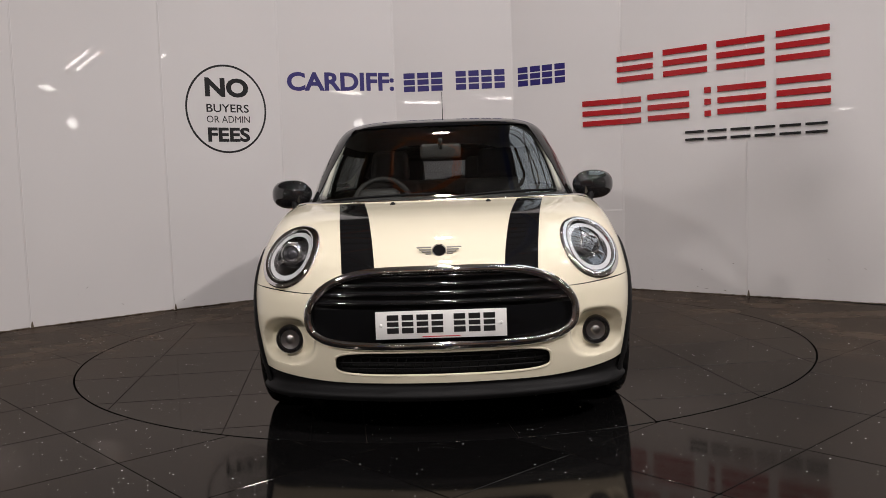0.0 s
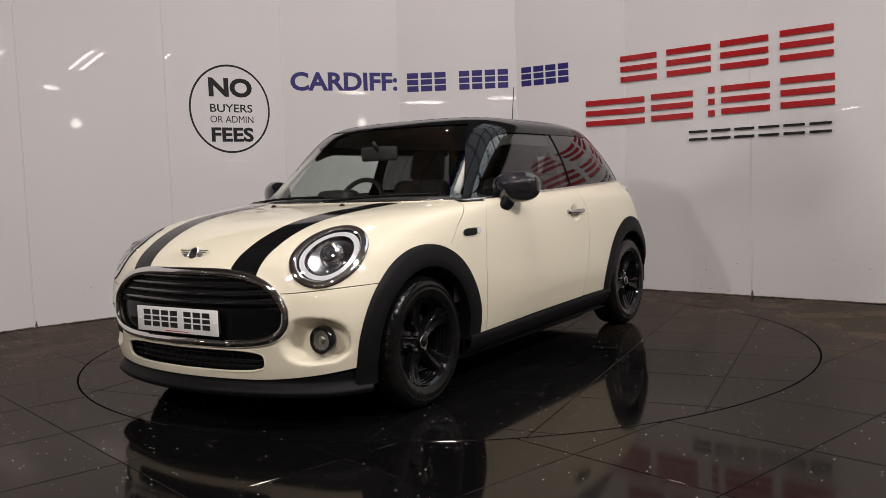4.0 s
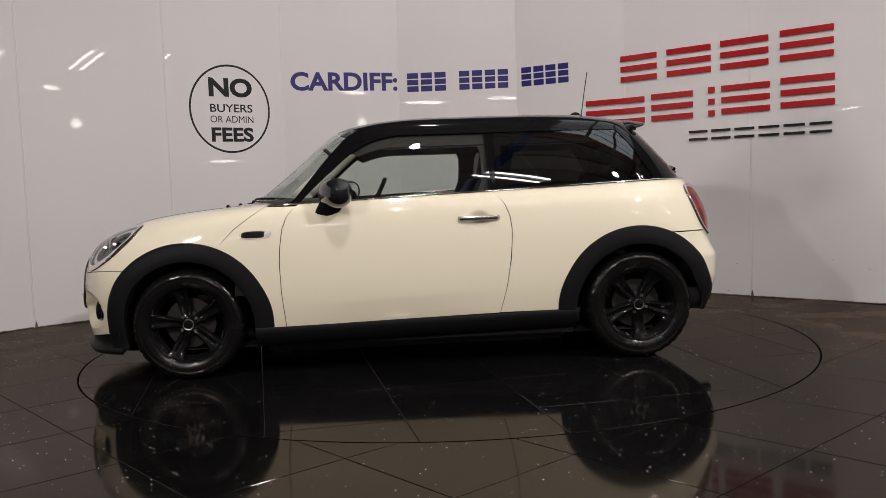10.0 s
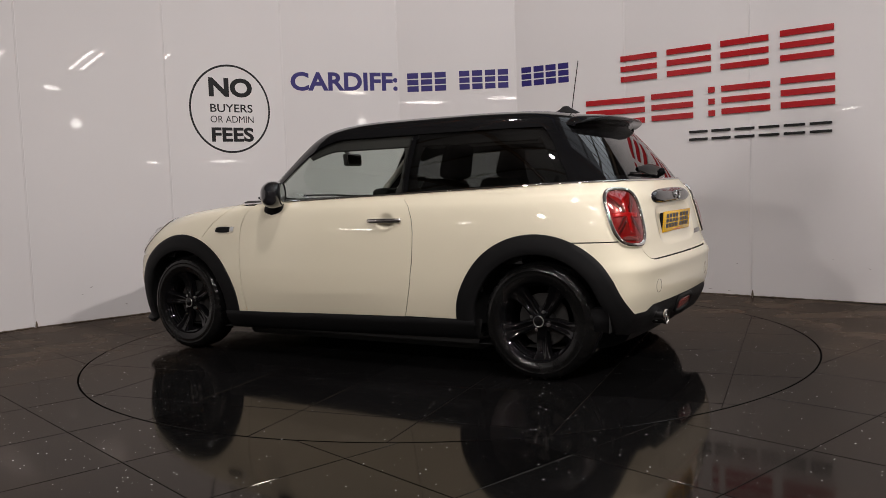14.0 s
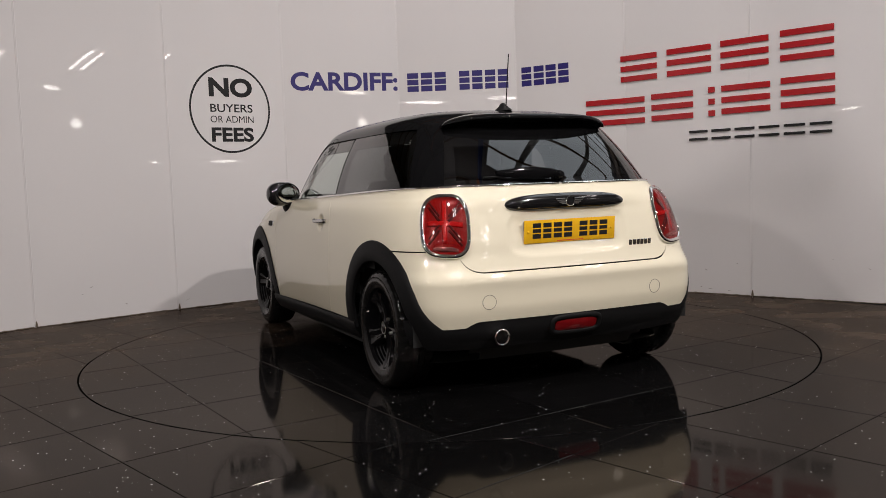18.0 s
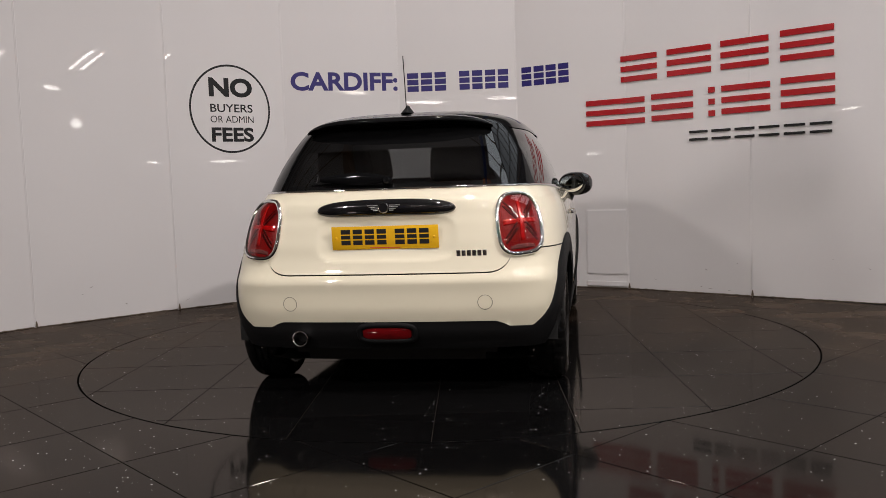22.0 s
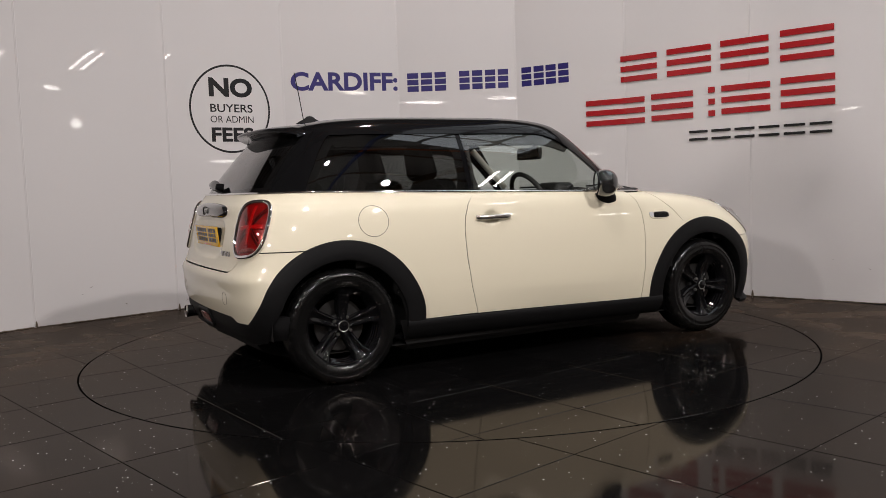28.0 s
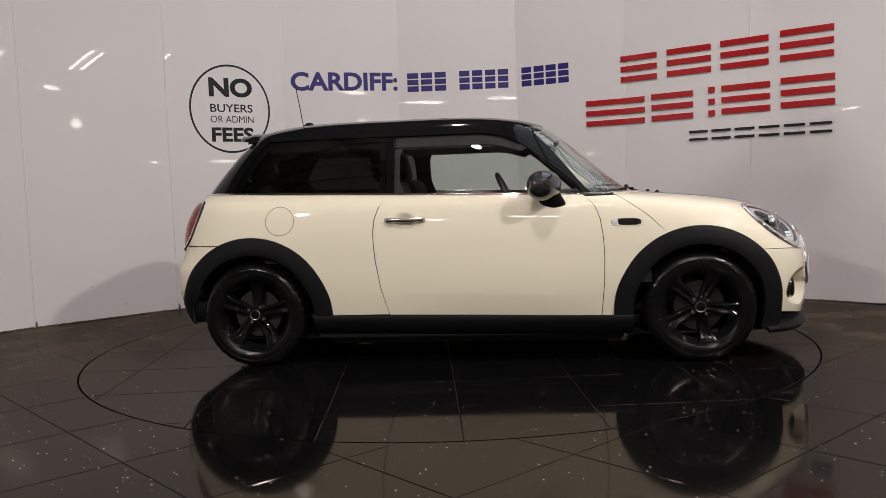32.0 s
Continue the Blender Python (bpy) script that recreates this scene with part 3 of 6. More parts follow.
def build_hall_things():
    """Lamps and racking of the hall round the camera, seen only as reflections in the gloss of wall and car; the bells
    and the tripod lamp are added housings for unseen lights.
    """
    batten_lamp((3.86, -2.48, 3.10), (3.61, -1.94, 3.31))
    batten_lamp((0.77, -3.24, 3.07), (1.57, -3.79, 3.14))
    for x, y in ((-2.8, -10.6), (-0.7, -10.6), (4.8, -6.6)):
        batten_lamp((x - 0.42, y + 0.28, 3.12), (x + 0.42, y - 0.28, 3.12))
    # Bells and cords are added housings for the fill lights.
    for at, size, _ in FILL_LIGHTS:
        bell = empty("fill_light_bell", "white bell-shaped housing added round an unseen fill light", "lamp", "bay lamps")
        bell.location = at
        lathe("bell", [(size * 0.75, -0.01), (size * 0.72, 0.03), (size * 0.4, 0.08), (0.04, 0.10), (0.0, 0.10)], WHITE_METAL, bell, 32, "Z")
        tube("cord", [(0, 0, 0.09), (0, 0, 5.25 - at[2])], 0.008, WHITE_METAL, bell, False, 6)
    # Head and tripod are assumed; the wall shadow only gives the key's side.
    flood = empty("key_light_housing", "assumed round flood lamp on a black tripod, added to hold the key light", "lamp")
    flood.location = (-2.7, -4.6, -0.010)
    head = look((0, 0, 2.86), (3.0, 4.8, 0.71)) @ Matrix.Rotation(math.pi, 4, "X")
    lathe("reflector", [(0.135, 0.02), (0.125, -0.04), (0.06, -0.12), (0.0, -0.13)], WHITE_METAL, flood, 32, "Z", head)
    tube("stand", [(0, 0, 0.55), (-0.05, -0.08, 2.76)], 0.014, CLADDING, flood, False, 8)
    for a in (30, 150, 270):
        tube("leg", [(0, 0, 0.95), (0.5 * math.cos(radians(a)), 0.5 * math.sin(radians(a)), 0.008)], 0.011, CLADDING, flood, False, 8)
    # The low flat ones stand in for wall streaks of unknown source.
    for at, size in (((7.4, -4.6, 2.54), (0.11, 0.11, 0.11)), ((5.5, -7.3, 2.50), (0.11, 0.11, 0.11)), ((5.45, -3.9, 3.03), (0.25, 0.06, 0.05)), ((6.5, -2.6, 1.62), (0.05, 0.30, 0.025)),
                     ((-6.5, -5.0, 2.2), (0.25, 0.05, 0.03)), ((-7.2, -3.6, 1.55), (0.05, 0.30, 0.03))):
        bm = bmesh.new()
        bmesh.ops.create_uvsphere(bm, u_segments=20, v_segments=12, radius=1.0)
        bmesh.ops.scale(bm, vec=size, verts=bm.verts)
        bulb = empty("hall_lamp", "glowing white lamp bulb, hung to give a glint on the wall", "lamp", "hall lamps")
        bulb.location = at
        bm_object("bulb", bm, SPOT, bulb)
        tube("cord", [(0, 0, size[2] * 0.9), (0, 0, 5.25 - at[2])], 0.006, WHITE_METAL, bulb, False, 6)
    for k in range(4):
        rack = empty("pallet_rack", "blue and orange steel pallet racking, empty", "rack", "hall racks")
        rack.location = (-6.0 + 4.0 * k, -11.0, -0.010)
        for x in (-1.9, 1.9):
            for y in (-0.45, 0.45):
                bm_object("upright", box_bm(0.09, 0.07, 4.0, 0.006, 1, Matrix.Translation((x, y, 2.0))), RACK_BLUE, rack)
            tube("brace", [(x, -0.45, 0.4), (x, 0.45, 1.6), (x, -0.45, 2.8)], 0.02, RACK_BLUE, rack, False, 6)
        for z in (1.2, 2.4, 3.6):
            for y in (-0.45, 0.45):
                bm_object("beam", box_bm(3.7, 0.05, 0.11, 0.006, 1, Matrix.Translation((0, y, z))), RACK_ORANGE, rack)


build_wall()
build_signs()
build_hall_things()
build_hall()
build_roof()
TURNTABLE = build_floor()
# ---- the car: a small hatchback; x to its left, y to its rear, z up ----
def bisect(xs, x):
    """How many of the sorted xs lie at or below x."""
    a, b = 0, len(xs)
    while a < b:
        m = (a + b) // 2
        a, b = (m + 1, b) if xs[m] <= x else (a, m)
    return a


def smooth_table(xs, ys):
    """A monotone cubic through a table."""
    xs, ys = np.array(xs, float), np.array(ys, float)
    h, d = np.diff(xs), np.diff(ys) / np.diff(xs)
    m = np.zeros_like(xs)
    m[0], m[-1] = d[0], d[-1]
    for k in range(1, len(xs) - 1):
        if d[k - 1] * d[k] > 0:
            w1, w2 = 2 * h[k] + h[k - 1], h[k] + 2 * h[k - 1]
            m[k] = (w1 + w2) / (w1 / d[k - 1] + w2 / d[k])

    xs, ys, h, m = xs.tolist(), ys.tolist(), h.tolist(), m.tolist()

    @functools.lru_cache(maxsize=200000)
    def f(x):
        x = min(max(x, xs[0]), xs[-1])
        k = min(max(bisect(xs, x) - 1, 0), len(h) - 1)
        t = (x - xs[k]) / h[k]
        return float(ys[k] * (1 + 2 * t) * (1 - t) ** 2 + m[k] * h[k] * t * (1 - t) ** 2 + ys[k + 1] * t * t * (3 - 2 * t) + m[k + 1] * h[k] * t * t * (t - 1))
    return f


class Stack:
    """A body made of level outlines: at each height a rounded oblong with its own length to front and rear and its own width."""

    def __init__(self, z, front, rear, width, mid, nf, nr, bow_f, bow_r):
        self.f, self.r, self.w, self.mid, self.nf, self.nr = smooth_table(z, front), smooth_table(z, rear), smooth_table(z, width), mid, nf, nr
        self.bf, self.br = bow_f, bow_r
        self.lo, self.hi = z[0], z[-1]

    def point(self, psi, z):
        """psi: 0 at the front, 90 at the left side, 180 at the rear; negative on the right."""
        a = radians(psi)
        s, c = abs(math.sin(a)), math.cos(a)
        n = self.nf(z) if c >= 0 else self.nr(z)
        k = (s ** n + abs(c) ** n) ** (-1 / n)
        ext = (self.mid - self.f(z)) if c >= 0 else (self.r(z) - self.mid)
        bow = 1 - (self.bf(z) if c >= 0 else self.br(z)) * (s * k) ** 2
        return Vector((self.w(z) * s * k * (1 if psi >= 0 else -1), self.mid - ext * c * k * bow, z))

    def psi_y(self, y, z):
        """The angle at which the left side reaches y."""
        a, b = (0.0, 90.0) if y < self.mid else (90.0, 180.0)
        for _ in range(20):
            m = (a + b) / 2
            a, b = (m, b) if self.point(m, z).y < y else (a, m)
        return (a + b) / 2

    def psi_x(self, x, z, rear=False):
        n = self.nr(z) if rear else self.nf(z)
        q = min(x / self.w(z), 1)
        a = math.degrees(math.atan2(q, max(1 - q ** n, 0) ** (1 / n)))
        return 180 - a if rear else a

    def side(self, y, z):
        return self.point(self.psi_y(y, z), z).x

    def level(self, p):
        front = p.y < self.mid
        n, ext, bow = (self.nf(p.z), self.mid - self.f(p.z), self.bf(p.z)) if front else (self.nr(p.z), self.r(p.z) - self.mid, self.br(p.z))
        q = min(abs(p.x) / self.w(p.z), 1.6)
        return q ** n + (abs(p.y - self.mid) / (ext * max(1 - bow * q * q, 0.3))) ** n - 1

    def normal(self, p):
        e = 0.004
        g = Vector([self.level(p + d) - self.level(p - d) for d in (Vector((e, 0, 0)), Vector((0, e, 0)), Vector((0, 0, e)))])
        return g.normalized()

    def drop(self, p, d, far=0.8):
        """Where a line from p (outside) along d first meets the skin."""
        p, d = Vector(p), Vector(d).normalized()
        a, step = 0.0, far / 60
        for _ in range(60):
            if self.level(p + d * (a + step)) < 0:
                break
            a += step
        b = a + step
        for _ in range(18):
            m = (a + b) / 2
            a, b = (m, b) if self.level(p + d * m) > 0 else (a, m)
        return p + d * a


LOWER = Stack([.10, .20, .27, .35, .45, .55, .62, .68, .73, .78, .83, .87, .90, .92, .935, .95, 1.01],
              [-1.915, -1.94, -1.952, -1.959, -1.962, -1.955, -1.938, -1.910, -1.864, -1.785, -1.67, -1.53, -1.34, -1.14, -0.98, -0.92, -0.80],
              [1.62, 1.70, 1.740, 1.770, 1.79, 1.792, 1.768, 1.752, 1.745, 1.735, 1.725, 1.715, 1.71, 1.705, 1.70, 1.69, 1.655],
              [.780, .805, .822, .836, .847, .851, .851, .850, .848, .844, .838, .831, .822, .812, .804, .794, .765], 0.0,
              smooth_table([.10, .40, .58, .70, .80, .92, 1.01], [12.0, 12.0, 11.0, 8.3, 6.2, 4.6, 4.4]), smooth_table([.10, .45, .62, .80, 1.01], [11.0, 11.0, 9.5, 7.6, 5.6]),
              smooth_table([.10, .62, .75, .90, 1.01], [.12, .12, .105, .05, .03]), smooth_table([.10, .7, 1.01], [.03, .03, .03]))
UPPER = Stack([.92, .96, 1.01, 1.09, 1.17, 1.25, 1.30, 1.345, 1.375, 1.395, 1.408, 1.416, 1.420],
              [-1.00, -.925, -.855, -.755, -.660, -.568, -.505, -.430, -.335, -.215, -.08, .12, .35],
              [1.70, 1.682, 1.645, 1.584, 1.519, 1.450, 1.404, 1.355, 1.27, 1.17, 1.06, .92, .75],
              [.786, .7755, .761, .7345, .702, .661, .631, .594, .543, .480, .39, .27, .13], 0.35,
              smooth_table([.92, 1.42], [4.2, 4.2]), smooth_table([.92, 1.0, 1.25, 1.42], [4.7, 4.7, 4.4, 3.6]),
              smooth_table([.92, 1.42], [.04, .06]), smooth_table([.92, 1.42], [.02, .03]))
CAR = empty("hatchback_car", "cream three-door hatchback with black roof and stripes", "car")
ARCHES = {"front": -1.2475, "rear": 1.2475}
HUB_Z = 0.300


def belt(y):
    return 0.932 + 0.0315 * (y + 0.62)


def sheet(name, rows, mat, parent=CAR, keep=None, solid=0.0, smooth=True, dent=None):
    """A skin from rows of points; faces whose middle fails keep() are left out; solid gives it a folded-in edge."""
    nr, nc = len(rows), len(rows[0])
    verts = [v for r in rows for v in r]
    if dent:
        verts = [dent(v) for v in verts]
    faces = []
    for i in range(nr - 1):
        for j in range(nc - 1):
            q = (i * nc + j, i * nc + j + 1, (i + 1) * nc + j + 1, (i + 1) * nc + j)
            if keep is None or keep((verts[q[0]] + verts[q[1]] + verts[q[2]] + verts[q[3]]) / 4):
                faces.append(q)
    bm = bmesh.new()
    vs = [bm.verts.new(v) for v in verts]
    for q in faces:
        try:
            bm.faces.new([vs[k] for k in q])
        except ValueError:
            pass
    bmesh.ops.delete(bm, geom=[v for v in bm.verts if not v.link_faces], context="VERTS")
    bmesh.ops.remove_doubles(bm, verts=bm.verts, dist=0.0004)
    bmesh.ops.recalc_face_normals(bm, faces=bm.faces)
    c = Vector((0, 0.1, 0.6))
    if sum((f.calc_center_median() - c).dot(f.normal) for f in bm.faces) < 0:
        bmesh.ops.reverse_faces(bm, faces=bm.faces)
    if solid:
        bm.normal_update()
        rim = [e for e in bm.edges if e.is_boundary]
        push = {v: v.normal.copy() for e in rim for v in e.verts}
        ex = bmesh.ops.extrude_edge_only(bm, edges=rim)
        old = {tuple(round(k, 6) for k in v.co): n for v, n in push.items()}
        for v in [g for g in ex["geom"] if isinstance(g, bmesh.types.BMVert)]:
            n = old.get(tuple(round(k, 6) for k in v.co))
            if n is not None:
                v.co -= n * solid
    me = bpy.data.meshes.new(name)
    bm.to_mesh(me)
    bm.free()
    me.materials.append(mat)
    me.polygons.foreach_set("use_smooth", [smooth] * len(me.polygons))
    me.set_sharp_from_angle(angle=radians(50))
    ob = new(name, me)
    ob.parent = parent
    return ob


def spread(a, b, n):
    return [a + (b - a) * k / (n - 1) for k in range(n)]


def arch_hit(p, grow=0.0):
    for y in ARCHES.values():
        if abs(p.x) > 0.45 and math.hypot(p.y - y, p.z - HUB_Z) < 0.415 + grow:
            return True
    return False


def ease(k):
    k = min(1.0, max(0.0, k))
    return k * k * (3 - 2 * k)


def mirror_y(rows):
    return [[Vector((-p.x, p.y, p.z)) for p in r] for r in rows]


def both(name, rows, mat, **kw):
    """The same panel on the left and on the right side."""
    return sheet(name, rows, mat, **kw), sheet(name, mirror_y(rows), mat, **kw)


GRILLE_Z = 0.505
GRILLE_TOP, GRILLE_LOW = (0.171, 4.2, 1.6), (0.129, 6.0, 3.0)


def grille_in(p, grow=0.0):
    """Inside the grille's outline: broad shoulders above, a flatter foot below."""
    high, px, pz = GRILLE_TOP if p.z > GRILLE_Z else GRILLE_LOW
    return p.y < -1.7 and (abs(p.x) / (0.546 + grow)) ** px + (abs(p.z - GRILLE_Z) / (high + grow)) ** pz < 1


def grille_point(k, n, t=1.0):
    """A point of the grille's outline, shrunk by t about its middle."""
    a = 2 * math.pi * k / n
    c, q = math.cos(a), math.sin(a)
    high, px, pz = GRILLE_TOP if q > 0 else GRILLE_LOW
    return 0.546 * t * math.copysign(abs(c) ** (2 / px), c), GRILLE_Z + high * t * math.copysign(abs(q) ** (2 / pz), q)


def grille_half(z):
    high, px, pz = GRILLE_TOP if z > GRILLE_Z else GRILLE_LOW
    return 0.532 * max(0.0, 1 - (abs(z - GRILLE_Z) / (high - 0.004)) ** pz) ** (1 / px)


def intake_in(p, grow=0.0):
    return p.y < -1.7 and (abs(p.x) / (0.437 + grow)) ** 6 + (abs(p.z - 0.302) / (0.046 + grow)) ** 4 < 1


FOG = Vector((0.652, -1.84, 0.384))


def lamp_frame(at, n):
    """Axes across and up in the plane square to n."""
    u = Vector((0, 0, 1)).cross(n).normalized()
    return u, n.cross(u).normalized()


def near_ellipse(p, at, u, v, ru, rv, power=2.0, skew=0.0):
    d = p - at
    return (abs(d.dot(u) - skew * d.dot(v)) / ru) ** power + (abs(d.dot(v)) / rv) ** power


def front_dent(p):
    """The hollow that holds each fog lamp, and the lip over the lower intake."""
    out = p.copy()
    if p.y < -1.55 and p.z < 0.60:
        d = (abs(abs(p.x) - 0.640) / 0.128) ** 2.4 + (abs(p.z - 0.388) / 0.102) ** 2.4
        if d < 1:
            high, px, pz = GRILLE_TOP if p.z > GRILLE_Z else GRILLE_LOW
            rim = (abs(p.x) / 0.560) ** px + (abs(p.z - GRILLE_Z) / high) ** pz
            k = ease((1 - d) * 1.5) * ease((rim - 1.0) / 0.45)
            out += Vector((-0.010 * (1 if p.x > 0 else -1), 0.072, 0)) * k
    return out


def front_seam(x):
    """How far the joint between bonnet and bumper dips towards the grille."""
    return 0.022 * (1 - ease((abs(x) - 0.50) / 0.32))


def build_front():
    # bonnet: a clamshell round the lamps, from the bumper line up to the windscreen
    prof = [(LOWER.f(z), z) for z in np.linspace(0.6105, 0.9335, 600)]
    acc = [0.0]
    for a, b in zip(prof, prof[1:]):
        acc.append(acc[-1] + math.hypot(b[0] - a[0], b[1] - a[1]))
    zs = [float(np.interp(s, acc, [q[1] for q in prof])) for s in np.linspace(0, acc[-1], 110)]
    rows = []
    for z in zs:
        y_end = -1.062 if z < 0.725 else float(np.interp(z, [0.725, 0.815, 0.921, 0.94], [-1.062, -0.972, -0.822, -0.79]))
        pm = LOWER.psi_y(y_end, z)
        rows.append([LOWER.point(p, z - front_seam(LOWER.point(p, 0.60).x) * ease((0.70 - z) / 0.09)) for p in spread(-pm, pm, 170)])

    def keep(p):
        if arch_hit(p) or grille_in(p, 0.002):
            return False
        q = Vector((abs(p.x), p.y, p.z))
        return near_ellipse(q, HEAD_C, HEAD_U, HEAD_V, 0.130, 0.135) > 1
    sheet("bonnet", rows, PAINT, keep=keep, solid=0.012)
    # front bumper
    rows = []
    for k in range(50):
        rows.append([])
        pm = LOWER.psi_y(-1.50, 0.40)
        for p in spread(-pm, pm, 190):
            x = abs(LOWER.point(p, 0.30).x)
            low = 0.222 + 0.05 * max(0, (x - 0.35) / 0.45) ** 2
            rows[-1].append(LOWER.point(p, low + (0.6075 - front_seam(x) - low) * k / 49))

    def keep2(p):
        if arch_hit(p, 0.01) or grille_in(p, 0.002) or intake_in(p, 0.004):
            return False
        return True
    sheet("front_bumper", rows, PAINT, keep=keep2, solid=0.012, dent=front_dent)
    # black chin
    rows = []
    for k, z in enumerate(spread(0.150, 0.245, 14)):
        pm = LOWER.psi_y(-1.60, z)
        out = 0.014 + 0.010 * math.exp(-((z - 0.168) / 0.018) ** 2)
        rows.append([])
        for p in spread(-pm, pm, 90):
            q = LOWER.point(p, z)
            nn = LOWER.normal(q)
            nn.z = 0
            rows[-1].append(q + nn.normalized() * (out - 0.022 + 0.030 * ease((0.215 - z) / 0.05)))
    sheet("chin_spoiler", rows, CLADDING, solid=0.03)


HEAD_C = LOWER.drop((0.642, -2.2, 0.738), (0, 1, 0))
HEAD_N = Vector((0.16, -1.0, 0.16)).normalized()
HEAD_U, HEAD_V = lamp_frame(HEAD_C, HEAD_N)


def door_dent(p):
    """The finger cup behind the handle, and the fold along the foot of the door."""
    out, side = p.copy(), 1 if p.x > 0 else -1
    d = ((p.y - 0.355) / 0.062) ** 2 + ((p.z - 0.816) / 0.050) ** 2
    if d < 1:
        out.x -= side * 0.022 * (1 - d) ** 1.3
    fold = 0.405 + 0.03 * p.y
    if p.z < fold:
        u = min(1.0, max(0.0, (p.y + 0.72) / 1.18))
        out.x -= side * 0.075 * (fold - p.z) * math.sin(math.pi * u)
    return out


def build_sides():
    # scuttle panel between bonnet and door
    rows = []
    for z in spread(0.262, 0.922, 50):
        y0 = -1.14 if z < 0.728 else float(np.interp(z, [0.728, 0.815, 0.921, 0.94], [-1.056, -0.966, -0.816, -0.785]))
        y1 = float(np.interp(z, [.27, .45, .60, .70, .80, .87, .92, .94], [-.720, -.736, -.740, -.735, -.720, -.693, -.648, -.618]))
        rows.append([LOWER.point(LOWER.psi_y(y, z), z) for y in spread(y0, y1, 24)])
    both("scuttle_panel", rows, PAINT, keep=lambda p: not arch_hit(p), solid=0.004)
    # door
    rows = []
    for k in range(80):
        t = k / 79
        rows.append([])
        for j in range(120):
            u = j / 119
            z_a = 0.268 + (belt(-0.68) - 0.268) * t
            z_b = 0.294 + (belt(0.50) - 0.294) * t
            y0 = float(np.interp(z_a, [.27, .45, .60, .70, .80, .87, .92, .94], [-.716, -.732, -.736, -.731, -.716, -.689, -.644, -.610]))
            y1 = float(np.interp(z_b, [.27, .36, .45, .60, .70, .76, .83, .90, .945], [.448, .475, .498, .522, .530, .531, .522, .495, .458]))
            y = y0 + (y1 - y0) * u
            z = (0.268 + 0.026 * u) + (belt(y) - (0.268 + 0.026 * u)) * t
            rows[-1].append(LOWER.point(LOWER.psi_y(y, z), z))
    doors = both("door", rows, PAINT, solid=0.004, dent=door_dent)
    # rear quarter, round to the tail lamps; behind the wheel it ends on the bumper
    rows = []
    for k in range(64):
        t = k / 63
        rows.append([])
        for j in range(110):
            u = j / 109
            zq = 0.300 + (belt(1.0) - 0.300) * t
            z_b = 0.296 + (belt(0.50) - 0.296) * t
            y0 = float(np.interp(z_b, [.27, .36, .45, .60, .70, .76, .83, .90, .945], [.452, .479, .502, .526, .534, .535, .526, .499, .455]))
            pa = LOWER.psi_y(y0, zq)
            pb = LOWER.psi_x(GATE_X + 0.005, 0.90, True)
            y = LOWER.point(pa + (pb - pa) * u, zq).y
            z0 = 0.296 + (0.706 - 0.296) * ease((y - 0.95) / 0.41)
            z = z0 + (min(belt(y), 0.993) - z0) * t
            rows[-1].append(LOWER.point(pa + (pb - pa) * u, z))

    def keep(p):
        return not arch_hit(p) and (p.y < 1.3 or not tail_in(p))
    both("rear_quarter", rows, PAINT, keep=keep, solid=0.004)
    # sills
    prof = ((0.262, 0.012), (0.269, 0.018), (0.262, 0.024), (0.235, 0.026), (0.205, 0.018), (0.176, 0.000), (0.156, -0.03), (0.148, -0.12), (0.146, -0.26))
    rows = []
    for z, o in prof:
        rows.append([])
        for y in spread(-0.885, 0.89, 60):
            lift = 0.028 * (y + 0.93) / 1.86
            rows[-1].append(Vector((LOWER.side(y, max(z, .2)) + o - 0.006, y, z + lift)))
    both("sill", rows, CLADDING)
    return doors


TAIL_C = LOWER.drop((0.640, 2.3, 0.822), (0, -1, 0), 1.2)
TAIL_N = (LOWER.normal(TAIL_C) + Vector((0.25, 0.0, 0.0))).normalized()
TAIL_U, TAIL_V = lamp_frame(TAIL_C, TAIL_N)


GATE_X = 0.600
TAIL_SKEW = -0.08


def tail_in(p):
    q = Vector((abs(p.x), p.y, p.z))
    return p.y > 1.3 and near_ellipse(q, TAIL_C, TAIL_U, TAIL_V, 0.102, 0.144, 2.8, TAIL_SKEW) < 1


def seam(x):
    """Height of the joint between tailgate and bumper; it sweeps up to the tail lamps."""
    k = min(1.0, max(0.0, (abs(x) - 0.47) / (GATE_X - 0.47)))
    return 0.596 + 0.104 * (1 - (1 - k ** 2.6) ** 0.5)


